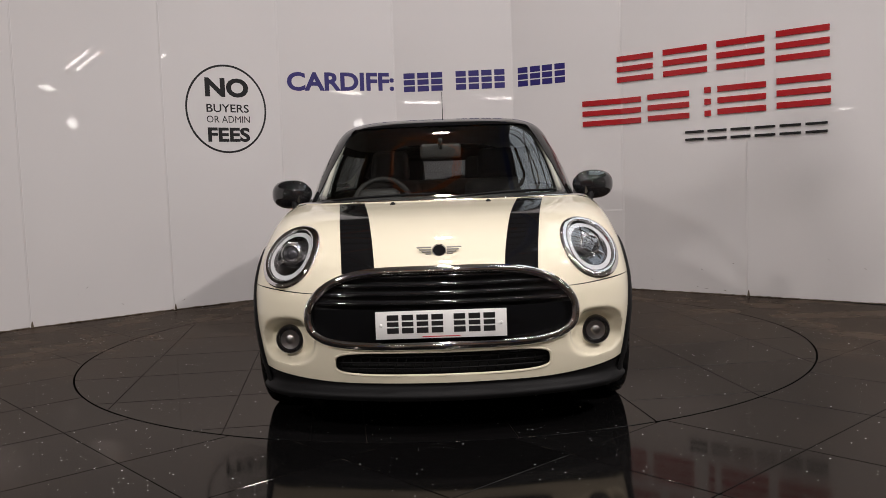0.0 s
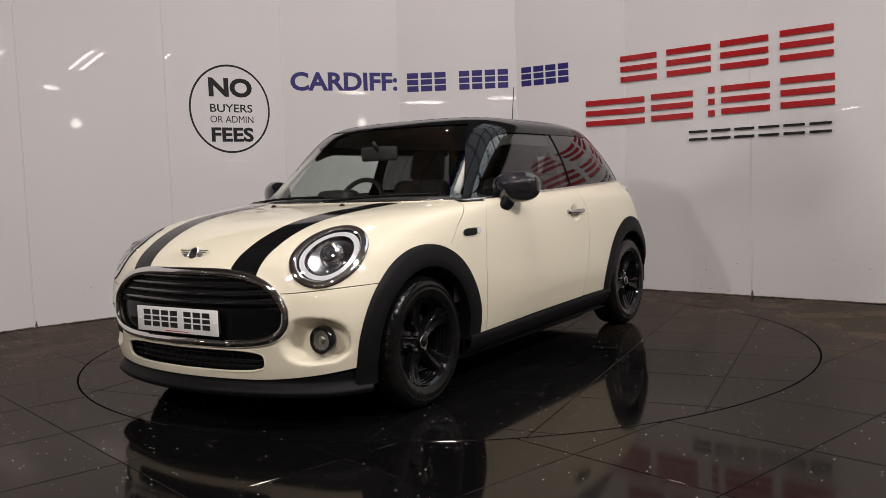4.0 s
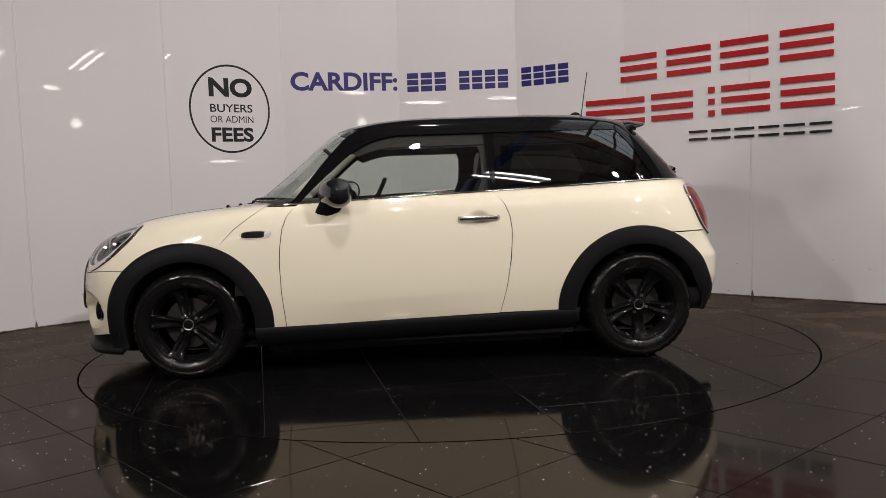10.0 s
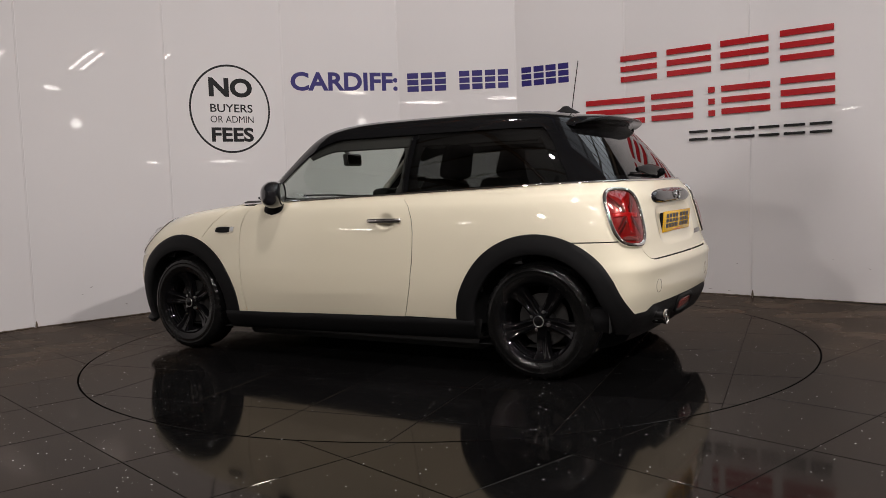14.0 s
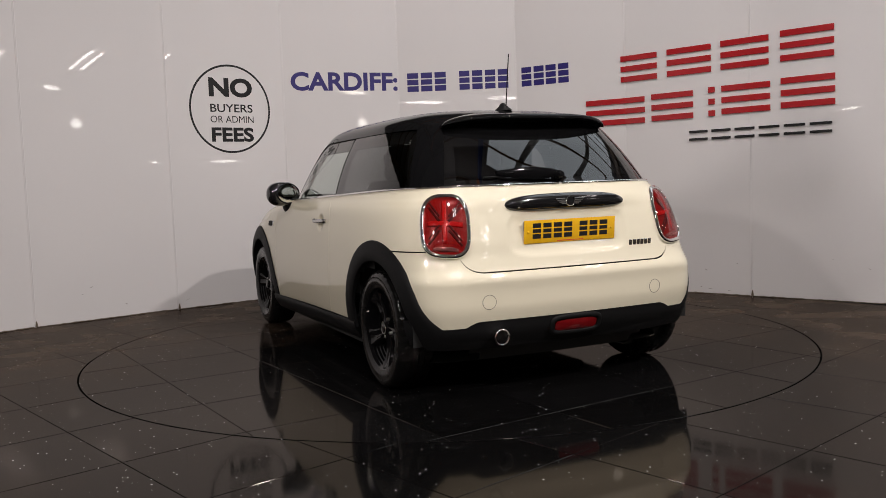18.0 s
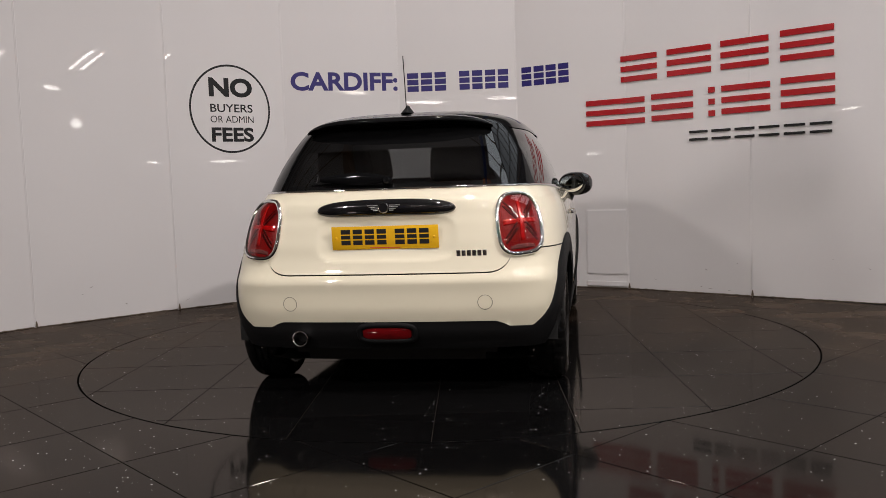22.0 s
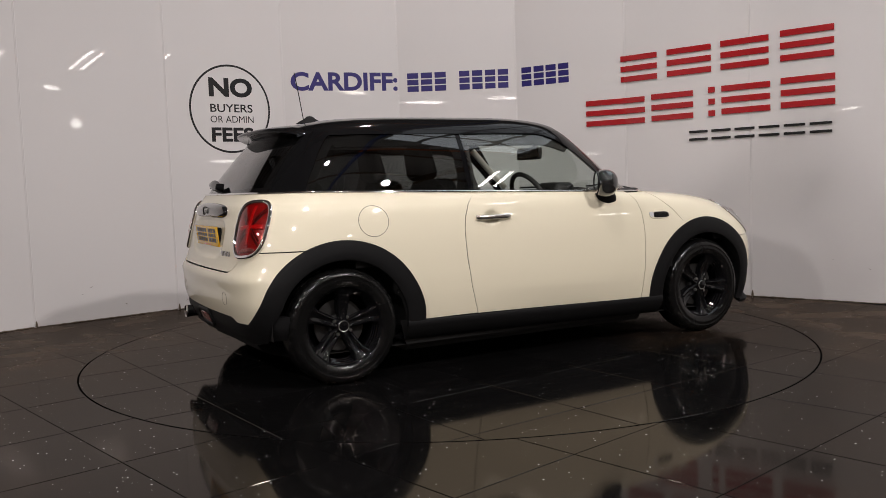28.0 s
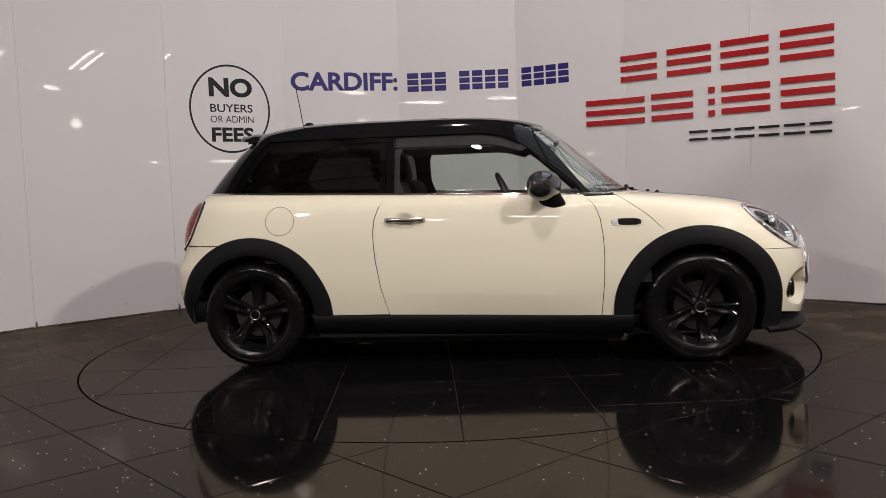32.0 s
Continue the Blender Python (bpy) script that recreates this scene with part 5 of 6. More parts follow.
def build_grille():
    grille = empty("grille")
    grille.parent = CAR
    path, nor = [], []
    for k in range(120):
        x, z = grille_point(k, 120)
        q = Vector((x, front_y(x, z) - 0.004, z))
        path.append(q)
        nor.append(LOWER.normal(q))
    tube("chrome_surround", path, 0.02, CHROME, grille, True, 16, (0.0175, 0.013), nor)
    # Plain near-black sheet put in for the shaded space behind the slats.
    rows = []
    for t in spread(0.02, 0.995, 14):
        rows.append([])
        for k in range(97):
            x, z = grille_point(k, 96, 0.98 * t)
            rows[-1].append(Vector((x, front_y(x, z) + 0.045 - 0.03 * t ** 8, z)))
    sheet("grille_backing", rows, DARK, grille)

    for z in (0.650, 0.617, 0.583, 0.547):
        xm = grille_half(z) - 0.004
        rows = []
        for dy, dz in [(0.034, 0.003)] + [(0.010 - 0.012 * math.cos(radians(a)), 0.0105 * math.sin(radians(a)) - 0.0015) for a in spread(95, -95, 13)] + [(0.034, -0.012)]:
            rows.append([Vector((x, front_y(x, z) + 0.012 + dy, z + dz)) for x in spread(-xm, xm, 40)])
        sheet("grille_slat", rows, GLOSS_BLACK, grille)
    rows = []
    for z in spread(0.380, 0.522, 12):
        xm = grille_half(z) - 0.003
        rows.append([Vector((x, front_y(x, z) + 0.016, z)) for x in spread(-xm, xm, 40)])
    sheet("grille_panel", rows, POST_BLACK, grille)
    # lower intake
    rows = []
    for z in spread(0.252, 0.352, 8):
        rows.append([Vector((x, front_y(x, z) + 0.05, z)) for x in spread(-0.45, 0.45, 40)])
    intake = sheet("lower_intake", rows, DARK, CAR)
    path = []
    for k in range(96):
        a = 2 * math.pi * k / 96
        c, s = math.cos(a), math.sin(a)
        x, z = 0.440 * math.copysign(abs(c) ** (2 / 6), c), 0.302 + 0.049 * math.copysign(abs(s) ** (2 / 4), s)
        path.append(Vector((x, front_y(x, z) + 0.004, z)))
    tube("intake_lip", path, 0.006, PAINT, intake, True, 8)
    for z in (0.278, 0.302, 0.326):
        tube("intake_bar", [Vector((x, front_y(x, z) + 0.025, z)) for x in spread(-0.425, 0.425, 30)], 0.004, CLADDING, intake, False, 6)
    for k in range(23):
        x = -0.41 + k * 0.82 / 22
        tube("intake_bar", [Vector((x + dz * 0.3, front_y(x, 0.302) + 0.028, 0.302 + dz)) for dz in (-0.042, 0.0, 0.042)], 0.003, CLADDING, intake, False, 5)


def build_plate(name, y, z, mat, tilt, face):
    plate = empty(name)
    plate.parent = CAR
    m = Matrix.Translation((0, y, z)) @ Matrix.Rotation(radians(tilt), 4, "X")
    bm_object("plate_board", box_bm(0.520, 0.006, 0.111, 0.002, 2, m), mat, plate)
    bm_object("plate_backing", box_bm(0.500, 0.022, 0.095, 0.002, 1, m @ Matrix.Translation((0, -face * 0.013, 0))), CLADDING, plate)
    xs = (-0.195, -0.135, -0.075, -0.015, 0.075, 0.135, 0.195)
    for x in xs:
        x = x * 0.98
        for dz, h in ((0.026, 0.022), (0.0, 0.018), (-0.026, 0.022)):
            bm_object("plate_bar", box_bm(0.046, 0.0012, h, 0.0003, 1, m @ Matrix.Translation((-face * x * 1.0, face * 0.0035, dz + 0.004))), INK, plate)
    bm_object("plate_bar", box_bm(0.15, 0.0012, 0.0035, 0.0003, 1, m @ Matrix.Translation((0, face * 0.0035, -0.048))), INK_RED, plate)
    for x in (-0.238, 0.238):
        mm = m @ Matrix.Translation((x, face * 0.003, 0)) @ Matrix.Rotation(radians(-90 * face), 4, "X")
        lathe("screw_cap", [(0.0, 0.004), (0.004, 0.0035), (0.0065, 0.0)], mat, plate, 12, "Z", mm)
    return plate


def build_badge(name, at, n, size, face_mat, parent):
    """A plain disc between two flat bars of diminishing length."""
    badge = empty(name)
    badge.parent = parent
    mm = Matrix.Translation(at) @ n.to_track_quat("Z", "Y").to_matrix().to_4x4()
    lathe("disc", [(0.0, 0.004), (0.0205 * size, 0.004), (0.0215 * size, 0.0)], face_mat, badge, 28, "Z", mm)
    lathe("ring", [(0.0205 * size, 0.006), (0.0218 * size, 0.0075), (0.0238 * size, 0.005), (0.0245 * size, 0.0)], SATIN_SILVER, badge, 28, "Z", mm)
    for s in (-1, 1):
        for ln, h in ((0.050, 0.012), (0.042, 0.004), (0.032, -0.004), (0.020, -0.011)):
            c = mm @ Matrix.Translation((s * (0.026 + ln / 2) * size, h * size, 0.002))
            bm_object("wing_bar", box_bm(ln * size, 0.0048 * size, 0.005, 0.001, 1, c), STEEL, badge)


def build_stripes():
    for sign in (1, -1):
        rows = []
        for t in spread(0.0, 1.0, 60):
            y = -1.968 + (-0.985 + 1.968) * t
            xa, xb = 0.252 + 0.135 * t, 0.386 + 0.126 * t
            rows.append([])
            for x in spread(xa, xb, 8):
                q = LOWER.drop((x, y, 1.3), (0, 0, -1), 0.9)
                rows[-1].append(flip(q + LOWER.normal(q) * 0.0012, sign))
        sheet("bonnet_stripe", rows, STRIPE, keep=lambda p: not grille_in(p, 0.004) and p.z < 0.932)
    for x in (-0.235, 0.235):
        q = LOWER.drop((x, -1.10, 1.3), (0, 0, -1), 0.9)
        mm = Matrix.Translation(q)
        lathe("washer_jet", [(0.0, 0.013), (0.006, 0.011), (0.014, 0.002), (0.015, -0.004)], CLADDING, CAR, 12, "Z", mm)


def build_tail_lamp(sign):
    lamp = empty("tail_lamp")
    lamp.parent = CAR
    tagged(lamp, "upright red tail lamp in a chrome ring")
    C, N = TAIL_C, TAIL_N
    skin_loop("chrome_ring", LOWER, C, N, 0.104, 0.146, 3.0, 0.01, CHROME, lamp, sign, 0.006, (0.0120, 0.013), 72, TAIL_SKEW)
    skin_patch("reflector", LOWER, C, N, 0.096, 0.138, 3.0, LAMP_RED, lamp, sign, 0.002, 0.010, 10, 48, TAIL_SKEW)
    glass = skin_patch("lens", LOWER, C, N, 0.098, 0.140, 3.0, RED_GLASS, lamp, sign, 0.010, 0.018, 12, 64, TAIL_SKEW)
    glass.visible_shadow = False
    ribs = [(-0.082, 0.006, 0.082, 0.006, 0.013, LAMP_BAR), (0.0, -0.088, 0.0, 0.122, 0.012, LAMP_BAR), (-0.058, -0.112, 0.058, -0.112, 0.011, LAMP_CLEAR)]
    for su in (-1, 1):
        for v1 in (0.104, -0.082):
            for w, off in ((0.007, -0.010), (0.005, 0.014)):
                ribs.append((su * 0.020, 0.006 + 0.22 * (v1 - 0.006) + off, su * 0.074, v1 + off, w, LAMP_DEEP))
    for (u0, v0, u1, v1, w, mat) in ribs:
        path, nor = [], []
        for t in spread(0, 1, 12):
            u, v = u0 + (u1 - u0) * t, v0 + (v1 - v0) * t
            q = draped(LOWER, C, N, u + TAIL_SKEW * v, v, 0.0)
            r2 = min(1.0, (u / 0.096) ** 2 + (v / 0.138) ** 2)
            q = q + LOWER.normal(q) * (0.0036 + 0.010 * (1 - r2))
            path.append(flip(q, sign))
            nor.append(flip(LOWER.normal(q), sign))
        tube("lens_rib", path, 0.01, mat, lamp, False, 6, (w, 0.0006), nor)


def rear_y(x, z):
    return LOWER.point(LOWER.psi_x(abs(x), z, True), z).y


def build_tail_details():
    # gloss handle bar over the number plate
    rows = []
    for a in spread(-100, 100, 15):
        c, s = math.cos(radians(a)), math.sin(radians(a))
        rows.append([])
        for x in spread(-0.342, 0.342, 60):
            k = max(0.0, 1 - (abs(x) / 0.342) ** 5) ** 0.5
            zc = 0.903 + 0.010 * (1 - (x / 0.342) ** 2)
            rows[-1].append(Vector((x, rear_y(x, 0.9) - 0.004 + 0.034 * c * (0.35 + 0.65 * k) * (1 if k > 0 else 0), zc + 0.041 * s * k)))
    sheet("tailgate_handle", rows, GLOSS_BLACK, TAILGATE)
    build_badge("rear_badge", Vector((0, rear_y(0, 0.9) + 0.031, 0.912)), Vector((0, 1, 0.12)).normalized(), 1.05, GLOSS_BLACK, CAR)
    build_plate("rear_plate", rear_y(0, 0.77) + 0.000, 0.772, PLATE_YELLOW, -5, 1)
    # plain badge of six small bars
    bd = empty("model_badge")
    bd.parent = CAR
    for k in range(6):
        x = -0.352 - k * 0.0245
        bm_object("badge_bar", box_bm(0.019, 0.004, 0.028, 0.0012, 1, Matrix.Translation((x, rear_y(x, 0.69) + 0.003, 0.690)) @ Matrix.Rotation(radians(-6), 4, "X")), SATIN_SILVER, bd)
    # tow and sensor caps
    for sign in (1, -1):
        at = LOWER.drop((0.474, 2.3, 0.462), (0, -1, 0), 1.2)
        skin_loop("cap_groove", LOWER, at, LOWER.normal(at), 0.034, 0.034, 2, 0.0016, GROOVE, CAR, sign, 0.0002, (0.0014, 0.0012), 40)
    # exhaust
    mm = Matrix.Translation((0.424, 1.758, 0.296)) @ Matrix.Rotation(radians(-90), 4, "X")
    lathe("exhaust_tip", [(0.034, -0.20), (0.036, 0.02), (0.039, 0.027), (0.040, 0.032), (0.039, 0.037), (0.036, 0.039), (0.033, 0.037), (0.031, 0.031), (0.030, 0.0), (0.030, -0.12), (0.0, -0.12)], CHROME, CAR, 32, "Z", mm)
    # rear fog lamp in the apron
    at = LOWER.drop((0.0, 2.3, 0.318), (0, -1, 0), 1.2)
    fog = skin_patch("rear_fog_lamp", LOWER, at, Vector((0, 1, 0)), 0.118, 0.028, 4, FOG_RED, CAR, 1, 0.010, 0.006, 4)
    skin_loop("fog_bezel", LOWER, at, Vector((0, 1, 0)), 0.135, 0.040, 4, 0.01, CLADDING, fog, 1, 0.006, (0.014, 0.010))
    # rear wiper
    z0 = 1.025
    y0 = UPPER.point(180, z0).y
    wiper = lathe("rear_wiper", [(0.0, 0.045), (0.014, 0.043), (0.022, 0.030), (0.026, 0.0)], POST_BLACK, CAR, 16, "Z", Matrix.Translation((0.0, y0, z0 + 0.01)) @ Matrix.Rotation(radians(-75), 4, "X"))
    path = [Vector((x, UPPER.point(UPPER.psi_x(abs(x), z0 + 0.025 + 0.02 * x, True), z0 + 0.025 + 0.02 * x).y + 0.035 - 0.02 * abs(x), z0 + 0.025 + 0.02 * x)) for x in spread(0.0, 0.34, 12)]
    verts, faces = [], []
    for i, q in enumerate(path):
        t = i / 11
        w = 0.012 + 0.018 * math.sin(math.pi * t ** 0.8)
        for a in range(8):
            verts.append(q + Vector((0, 0.009 * math.cos(a * math.pi / 4), w * math.sin(a * math.pi / 4))))
    for i in range(11):
        for a in range(8):
            faces.append((i * 8 + a, i * 8 + (a + 1) % 8, i * 8 + 8 + (a + 1) % 8, i * 8 + 8 + a))
    mesh_object("wiper_arm", verts, faces, POST_BLACK, wiper, True, 60)
    path = [Vector((x, UPPER.point(UPPER.psi_x(abs(x), z0 + 0.014, True), z0 + 0.014).y + 0.010, z0 + 0.014)) for x in spread(0.06, 0.40, 12)]
    tube("wiper_blade", path, 0.005, CLADDING, wiper, False, 6)
    # roof aerial
    base = lathe("aerial_base", [(0.0, 0.042), (0.010, 0.038), (0.018, 0.024), (0.034, 0.008), (0.044, -0.004)], CLADDING, CAR, 20, "Z", Matrix.Translation((0, 1.095, 1.405)) @ Matrix.Diagonal((0.8, 2.0, 1, 1)))
    tube("aerial_whip", [(0, 1.134, 1.425), (0, 1.156, 1.57), (0, 1.178, 1.700)], 0.0028, CLADDING, base, False, 6)


def build_side_details():
    # chrome belt line all round the glass
    pts, nor = [], []
    for z, p in [(0.9325, a) for a in spread(0, LOWER.psi_y(-0.80, 0.9325), 26)]:
        q = LOWER.point(p, z)
        pts.append(q + Vector((0, 0.002, 0.004)))
        nor.append(Vector((0, -0.3, 1)))
    y_list = spread(-0.76, 1.58, 60)
    for y in y_list:
        z = min(belt(y), 0.995)
        q = LOWER.point(LOWER.psi_y(y, z), z)
        pts.append(q + Vector((0.001, 0, 0.003)))
        nor.append(LOWER.normal(q))
    p0 = LOWER.psi_y(1.60, 0.997)
    for p in spread(p0, 180, 24):
        q = LOWER.point(p, 0.998)
        pts.append(q + Vector((0, 0.001, 0.002)))
        nor.append(LOWER.normal(q))
    for sign in (1, -1):
        tube("belt_trim", [flip(q, sign) for q in pts], 0.006, CHROME, CAR, False, 8, (0.0065, 0.006), [flip(q, sign) for q in nor])
    # ledge between the lower skin and the glass
    for sign in (1, -1):
        a, b = [], []
        for y in spread(-0.80, 1.64, 60):
            z = min(belt(y), 0.995)
            q, w = LOWER.point(LOWER.psi_y(y, z), z), UPPER.point(UPPER.psi_y(y, z), z)
            a.append(flip(q + Vector((0, 0, -0.002)), sign))
            b.append(flip(w + Vector((-0.03, 0, -0.001)), sign))
        sheet("glass_channel", [a, b], CLADDING)
    for door, sign in zip(DOORS, (1, -1)):
        # handle
        pts, nor = [], []
        for y in spread(0.240, 0.462, 16):
            t = (y - 0.351) / 0.111
            z = 0.824 + 0.004 * (y - 0.35)
            q = Vector((LOWER.side(y, z) + 0.020 * max(0.0, 1 - t * t) ** 0.5 + 0.004, y, z))
            pts.append(flip(q, sign))
            nor.append(Vector((sign, 0, 0)))
        tube("door_handle", pts, 0.01, SATIN_SILVER, door, False, 10, (0.0125, 0.007), nor)
        at = Vector((LOWER.side(0.36, 0.815), 0.36, 0.815))
        n = Vector((1, 0, 0))
        # Dark patch laid on the door draws the shade behind the handle bar.
        skin_patch("handle_gap_shade", LOWER, Vector((LOWER.side(0.351, 0.824), 0.351, 0.824)), n, 0.106, 0.008, 4, DARK, door, sign, 0.0012, 0.0, 3)
        # mirror
        mir = empty("door_mirror")
        mir.parent = CAR
        bm = bmesh.new()
        bmesh.ops.create_uvsphere(bm, u_segments=32, v_segments=20, radius=1.0)
        for v in bm.verts:
            x, y, z = v.co
            v.co = Vector((sign * (0.862 + 0.126 * math.copysign(abs(x) ** 0.85, x)), -0.425 + 0.076 * (y if y < 0 else min(y, 0.62)), 0.986 + 0.082 * math.copysign(abs(z) ** 0.80, z)))
        sweep = Matrix.Translation((sign * 0.855, -0.425, 0)) @ Matrix.Rotation(radians(30 * sign), 4, "Z") @ Matrix.Translation((-sign * 0.855, 0.425, 0))
        bmesh.ops.transform(bm, matrix=sweep, verts=bm.verts)
        bm_object("mirror_shell", bm, GLOSS_BLACK, mir, True, 60)
        mm = sweep @ Matrix.Translation((sign * 0.855, -0.3775, 0.988)) @ Matrix.Rotation(radians(-90), 4, "X") 
        lathe("mirror_glass", [(0.0, 0.004), (0.5, 0.004), (0.80, 0.003), (0.86, 0.0)], MIRROR, mir, 32, "Z", mm @ Matrix.Diagonal((0.112, 0.073, 1, 1)))
        lathe("mirror_rim", [(0.84, 0.003), (0.90, 0.006), (0.95, -0.004)], CLADDING, mir, 32, "Z", mm @ Matrix.Diagonal((0.112, 0.073, 1, 1)))
        tube("mirror_foot", [(sign * 0.835, -0.440, 0.945), (sign * 0.825, -0.455, 0.912), (sign * 0.812, -0.475, 0.880), (sign * 0.795, -0.487, 0.868), (sign * 0.765, -0.495, 0.872)], 0.03, CLADDING, mir, False, 14, (0.026, 0.062), [Vector((0, 1, 0))] * 5)
        # vent on the scuttle panel
        at = Vector((LOWER.side(-0.872, 0.778), -0.872, 0.778))
        vent = skin_patch("side_vent", LOWER, at, Vector((1, 0, 0.05)).normalized(), 0.062, 0.018, 4, DARK, CAR, sign, 0.003, 0.001, 4, 40, 0.25)
        skin_loop("vent_frame", LOWER, at + Vector((0, 0.012, 0)), Vector((1, 0, 0.05)).normalized(), 0.080, 0.021, 3, 0.003, PAINT_EDGE, vent, sign, 0.001, (0.003, 0.003), 56, 0.25)
        at2 = Vector((LOWER.side(-0.795, 0.782), -0.795, 0.782))
        skin_patch("side_repeater", LOWER, at2, Vector((1, 0, 0.05)).normalized(), 0.016, 0.015, 3, LIGHT_GUIDE, vent, sign, 0.004, 0.002, 3, 24, 0.25)
        for k in range(5):
            z = 0.768 + k * 0.005
            pts = [flip(Vector((LOWER.side(y, z) + 0.005, y, z)), sign) for y in spread(-0.925, -0.822, 10)]
            tube("vent_bar", pts, 0.0012, CLADDING, vent, False, 5)
    # fuel flap
    at = Vector((LOWER.side(1.068, 0.836), 1.068, 0.836))
    skin_loop("fuel_flap", LOWER, at, Vector((1, 0, 0)), 0.083, 0.080, 2, 0.0018, GROOVE, CAR, -1, 0.0002, (0.0016, 0.0014), 64)
    # windscreen wipers and cowl
    rows = []
    for t in spread(0, 1, 6):
        rows.append([])
        for x in spread(-0.70, 0.70, 40):
            q = LOWER.point(LOWER.psi_x(abs(x), 0.931), 0.931)
            w = UPPER.point(UPPER.psi_x(abs(x), 0.935), 0.935)
            rows[-1].append(Vector((x, q.y + (w.y + 0.05 - q.y) * t, 0.929 - 0.006 * math.sin(math.pi * t))))
    sheet("cowl", rows, CLADDING)
    for x0, x1 in ((-0.62, -0.02), (0.02, 0.60)):
        pts = []
        for t in spread(0, 1, 16):
            x = x0 + (x1 - x0) * t
            z = 0.942 + 0.022 * math.sin(math.pi * t * 0.6)
            pts.append(UPPER.point(UPPER.psi_x(abs(x), z), z) * 1 + Vector((0, -0.009, 0.003)))
        pts = [Vector((x0 + (x1 - x0) * t, q.y, q.z)) for t, q in zip(spread(0, 1, 16), pts)]
        w = tube("windscreen_wiper", pts, 0.005, CLADDING, CAR, False, 6, (0.005, 0.007), [(0, -0.6, 0.8)] * 16)
        lathe("wiper_pivot", [(0.0, 0.03), (0.012, 0.027), (0.016, 0.0)], CLADDING, w, 12, "Z", Matrix.Translation(pts[0] + Vector((0, -0.01, -0.02))))


def cushion(name, sx, sy, sz, m, mat, parent, bevel=0.05):
    return bm_object(name, box_bm(sx, sy, sz, bevel, 4, m, (0.9, 0.85)), mat, parent, True, 60)


def build_cabin():
    # dark lining under the skin, open at the top
    rows = []
    for z in [0.16, 0.20, 0.30, 0.45, 0.60, 0.72, 0.82, 0.90, 0.925]:
        rows.append([])
        for p in spread(-180, 180, 120):
            q = LOWER.point(p, z)
            rows[-1].append(Vector((q.x * 0.955, q.y * 0.955, z - 0.004)))
    rows.insert(0, [Vector((q.x * 0.05, q.y * 0.05, 0.15)) for q in rows[0]])

    def keep(p):
        return not arch_hit(p, -0.03)
    sheet("inner_shell", rows, DARK, keep=keep)
    for y in ARCHES.values():
        for sign in (1, -1):
            rows = []
            for r, o in ((0.02, 0.0), (0.36, 0.0), (0.372, 0.10), (0.374, 0.20)):
                rows.append([Vector((sign * (0.60 + o), y + r * math.cos(radians(a)), HUB_Z + 0.01 + r * math.sin(radians(a)))) for a in spread(-8, 188, 40)])
            sheet("arch_liner", rows, DARK)
    bm_object("dashboard", box_bm(1.36, 0.52, 0.10, 0.04, 3, Matrix.Translation((0, -0.62, 0.900))), TRIM, CAR)
    bm_object("instrument_hood", box_bm(0.24, 0.16, 0.09, 0.04, 3, Matrix.Translation((-0.36, -0.42, 0.955))), TRIM, CAR)
    sw = lathe("steering_wheel", [(0.170 + 0.015 * math.cos(a), 0.015 * math.sin(a)) for a in spread(0, 2 * math.pi, 13)], TRIM, CAR, 40, "Z", Matrix.Translation((-0.36, -0.22, 0.905)) @ Matrix.Rotation(radians(64), 4, "X"))
    bm_object("wheel_hub", box_bm(0.15, 0.12, 0.05, 0.02, 2, Matrix.Translation((-0.36, -0.22, 0.905)) @ Matrix.Rotation(radians(64), 4, "X")), TRIM, sw)
    bm_object("wheel_spoke", box_bm(0.32, 0.035, 0.02, 0.006, 1, Matrix.Translation((-0.36, -0.22, 0.905)) @ Matrix.Rotation(radians(64), 4, "X")), TRIM, sw)
    for x in (-0.36, 0.36):
        seat = empty("front_seat")
        seat.parent = CAR
        cushion("seat_base", 0.50, 0.52, 0.20, pose(x, 0.05, 0.50), FABRIC, seat)
        cushion("backrest", 0.48, 0.15, 0.60, pose(x, 0.41, 0.755, -15), FABRIC, seat, 0.06)
        cushion("headrest", 0.27, 0.11, 0.215, pose(x, 0.555, 1.145, -12), FABRIC, seat, 0.048)
        for dx in (-0.05, 0.05):
            tube("headrest_post", [(x + dx, 0.52, 1.08), (x + dx, 0.49, 1.00)], 0.007, CHROME, seat, False, 8)
    rear = empty("rear_seat")
    rear.parent = CAR
    cushion("seat_base", 1.10, 0.46, 0.18, pose(0, 0.90, 0.56), FABRIC, rear)
    cushion("backrest", 1.12, 0.14, 0.52, pose(0, 1.20, 0.80, -18), FABRIC, rear)
    for x in (-0.30, 0.30):
        cushion("headrest", 0.30, 0.10, 0.19, pose(x, 1.325, 1.125, -14), FABRIC, rear, 0.035)
    bm_object("parcel_shelf", box_bm(0.98, 0.26, 0.02, 0.005, 1, Matrix.Translation((0, 1.40, 0.955))), TRIM, CAR)
    mir = bm_object("cabin_mirror", box_bm(0.23, 0.034, 0.082, 0.016, 3, Matrix.Translation((0, -0.468, 1.200)) @ Matrix.Rotation(radians(10), 4, "Z") @ Matrix.Rotation(radians(6), 4, "X")), TRIM, CAR)
    bm_object("mirror_face", box_bm(0.205, 0.004, 0.062, 0.001, 1, Matrix.Translation((0, -0.468, 1.200)) @ Matrix.Rotation(radians(10), 4, "Z") @ Matrix.Rotation(radians(6), 4, "X") @ Matrix.Translation((0, 0.017, 0))), MIRROR, mir)
    tube("mirror_stem", [(0, -0.478, 1.215), (0, -0.505, 1.245), (0, -0.525, 1.262)], 0.012, TRIM, mir, False, 8)
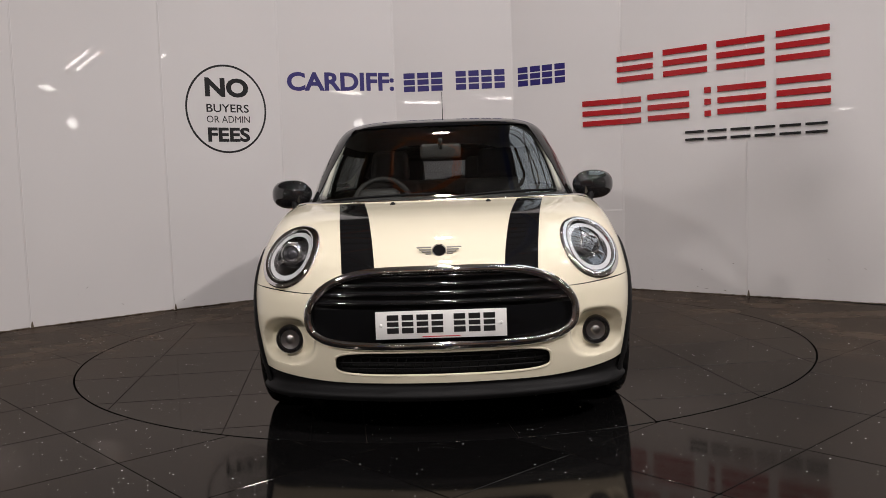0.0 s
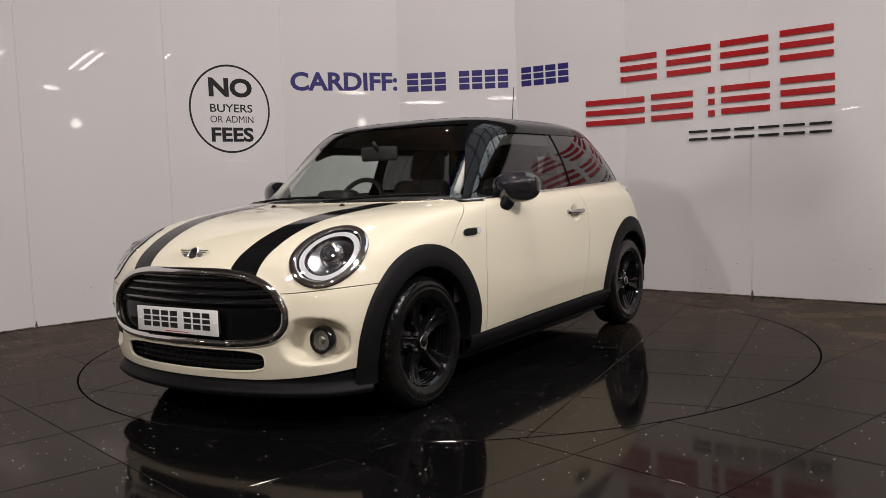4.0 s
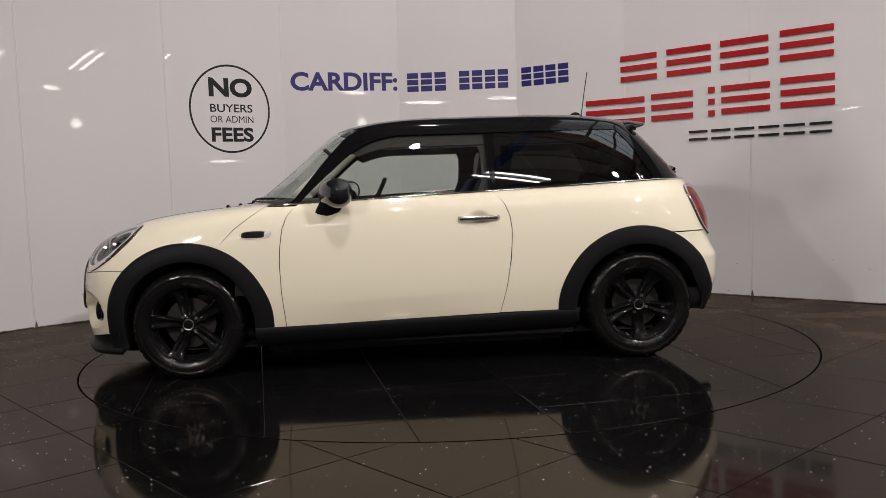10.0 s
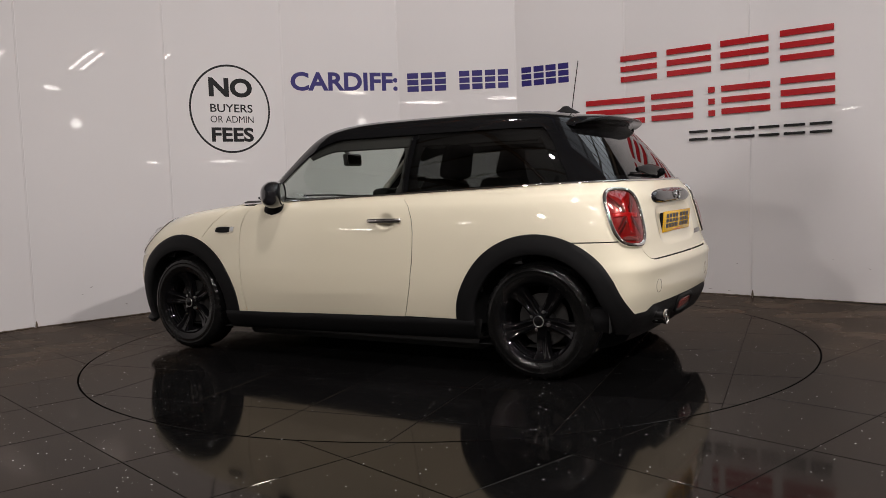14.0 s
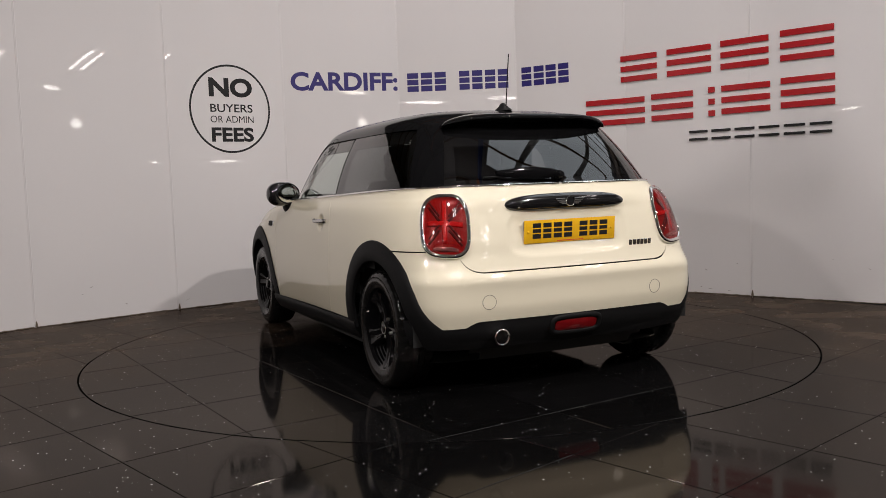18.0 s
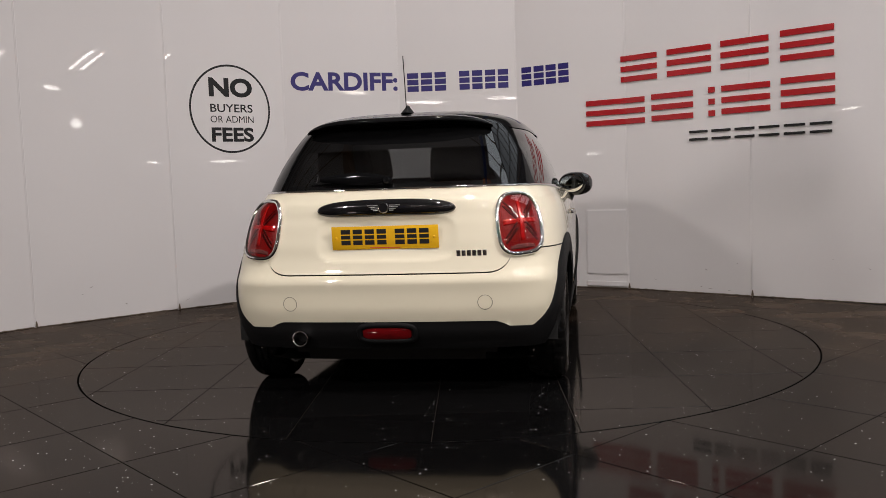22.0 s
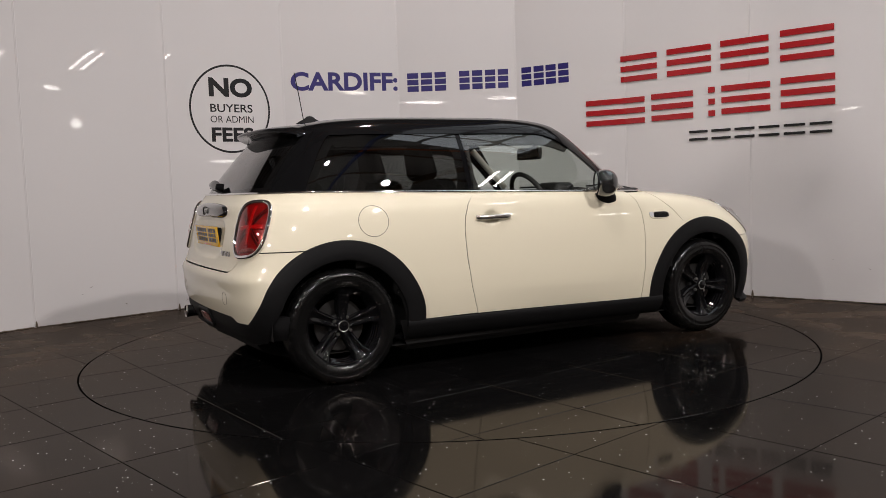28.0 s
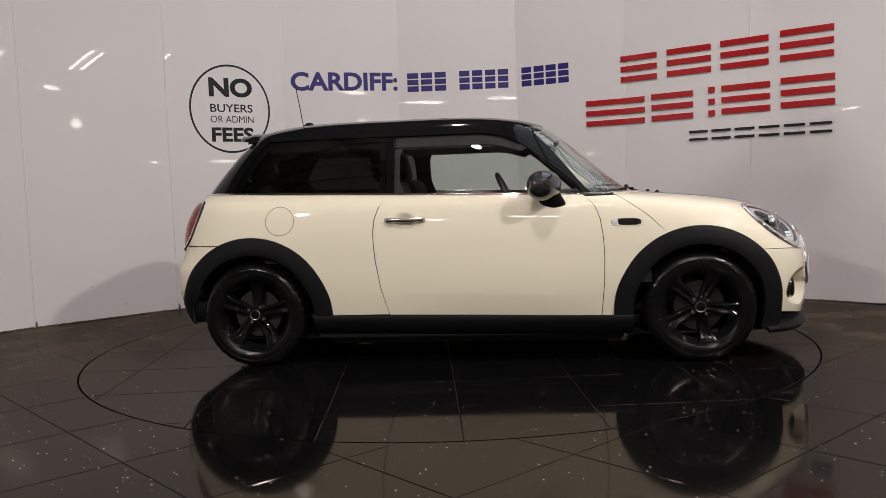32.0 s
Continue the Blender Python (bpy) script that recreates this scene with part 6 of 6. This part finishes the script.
    # pale inner post trims
    for sign in (1, -1):
        for ya, yb, za, zb, w in ((-0.62, -0.30, 0.97, 1.25, 0.022),):
            pts = []
            for t in spread(0, 1, 8):
                y, z = ya + (yb - ya) * t, za + (zb - za) * t
                q = UPPER.point(UPPER.psi_y(y, z), z)
                pts.append(flip(Vector((q.x - 0.050, q.y - 0.045, q.z)), sign))
            tube("post_trim", pts, w, PILLAR_TRIM, CAR, False, 8, (w, 0.012), [Vector((sign, 0, 0.3))] * 8)
    # dark lining over and between the side windows; the black paints an unlit cabin
    for sign in (1, -1):
        rows = []
        for z in (1.225, 1.232, 1.27, 1.315):
            rows.append([])
            for y in spread(-0.36 if z > 1.25 else -0.30, 1.18, 40):
                zz = min(z, 1.225 + 0.09 * ease((y + 0.50) / 0.30) + (z - 1.225)) - 0.06 * ease((-0.10 - y) / 0.30)
                q = UPPER.point(UPPER.psi_y(y, zz), zz)
                rows[-1].append(flip(Vector((q.x - (0.030 if z < 1.23 else 0.022), q.y, q.z)), sign))
        sheet("window_lining", rows, LINING)
        rows = []
        for z in spread(0.95, 1.25, 10):
            rows.append([])
            w = 0.055 + 0.03 * ease((1.05 - z) / 0.1) + 0.03 * ease((z - 1.18) / 0.08)
            for y in spread(0.445 - w, 0.445 + w, 6):
                q = UPPER.point(UPPER.psi_y(y, z), z)
                rows[-1].append(flip(Vector((q.x - 0.030, q.y, q.z)), sign))
        sheet("post_lining", rows, LINING)
    # floor pan; the wide slab is hung low to block light under the sills
    bm_object("floor_pan", box_bm(1.34, 1.70, 0.09, 0.02, 1, Matrix.Translation((0, 0.0, 0.148))), DARK, CAR)
    bm_object("floor_pan", box_bm(1.15, 3.10, 0.06, 0.02, 1, Matrix.Translation((0, -0.20, 0.200))), DARK, CAR)
    for y in ARCHES.values():
        tube("axle", [(-0.66, y, HUB_Z), (0.66, y, HUB_Z)], 0.03, DARK, CAR, False, 8)


for lamp_sign in (1, -1):
    build_headlamp(lamp_sign)
    build_fog_lamp(lamp_sign)
    build_tail_lamp(lamp_sign)
build_grille()
build_plate("front_plate", -1.969, 0.464, PLATE_WHITE, 0, -1)
badge_at = LOWER.drop((0, -2.4, 0.742), (0, 1, 0))
build_badge("front_badge", badge_at + Vector((0, -0.004, 0.004)), Vector((0, -1, 0.55)).normalized(), 1.2, GLOSS_BLACK, CAR)
build_stripes()
build_tail_details()
build_side_details()
build_cabin()
PART_LABELS = {"roof": "gloss black roof panel", "bonnet_stripe": "black vinyl stripe along the bonnet", "wheel": "gloss black five-spoke wheel", "grille": "black grille in a chrome surround",
               "rear_plate": "yellow number plate with dark bars", "front_plate": "white number plate with dark bars", "door_mirror": "gloss black door mirror", "rear_apron": "black plastic apron",
               "sill": "black plastic sill", "wheel_arch": "black plastic wheel arch", "chin_spoiler": "black plastic chin", "roof_spoiler": "black spoiler over the rear window", "belt_trim": "chrome line under the glass",
               "exhaust_tip": "round chrome exhaust tip", "rear_window": "dark tinted rear window", "quarter_window": "dark tinted quarter window", "side_vent": "slotted vent with a silver end", "front_seat": "charcoal cloth seat"}
for piece in CAR.children:
    kind_name = piece.name.split(".")[0]
    if kind_name in PART_LABELS:
        tagged(piece, PART_LABELS[kind_name])
# ---- the turn ----
TURN = [(0.0, -1.0), (0.5, -3.5), (1.0, -6.9), (1.5, -11.2), (2.0, -15.6), (2.5, -20.1), (3.0, -24.6), (4.0, -33.2), (5.0, -41.9), (6.0, -50.5), (7.0, -59.3), (8.0, -68.2)]


def turn_rows():
    rows = list(TURN)
    t = 9.0
    while t <= 32.0:
        rows.append((t, 0.90 - 8.67 * t))
        t += 1.0
    return rows


def motions():
    rows = turn_rows()
    walk(TURNTABLE, [(t, pose(0, 0, 0, 0, 0, a)) for t, a in rows])
    walk(CAR, [(t, pose(0, 0, 0, 0, 0, a) @ pose(0.026, -0.224, 0)) for t, a in rows])


motions()
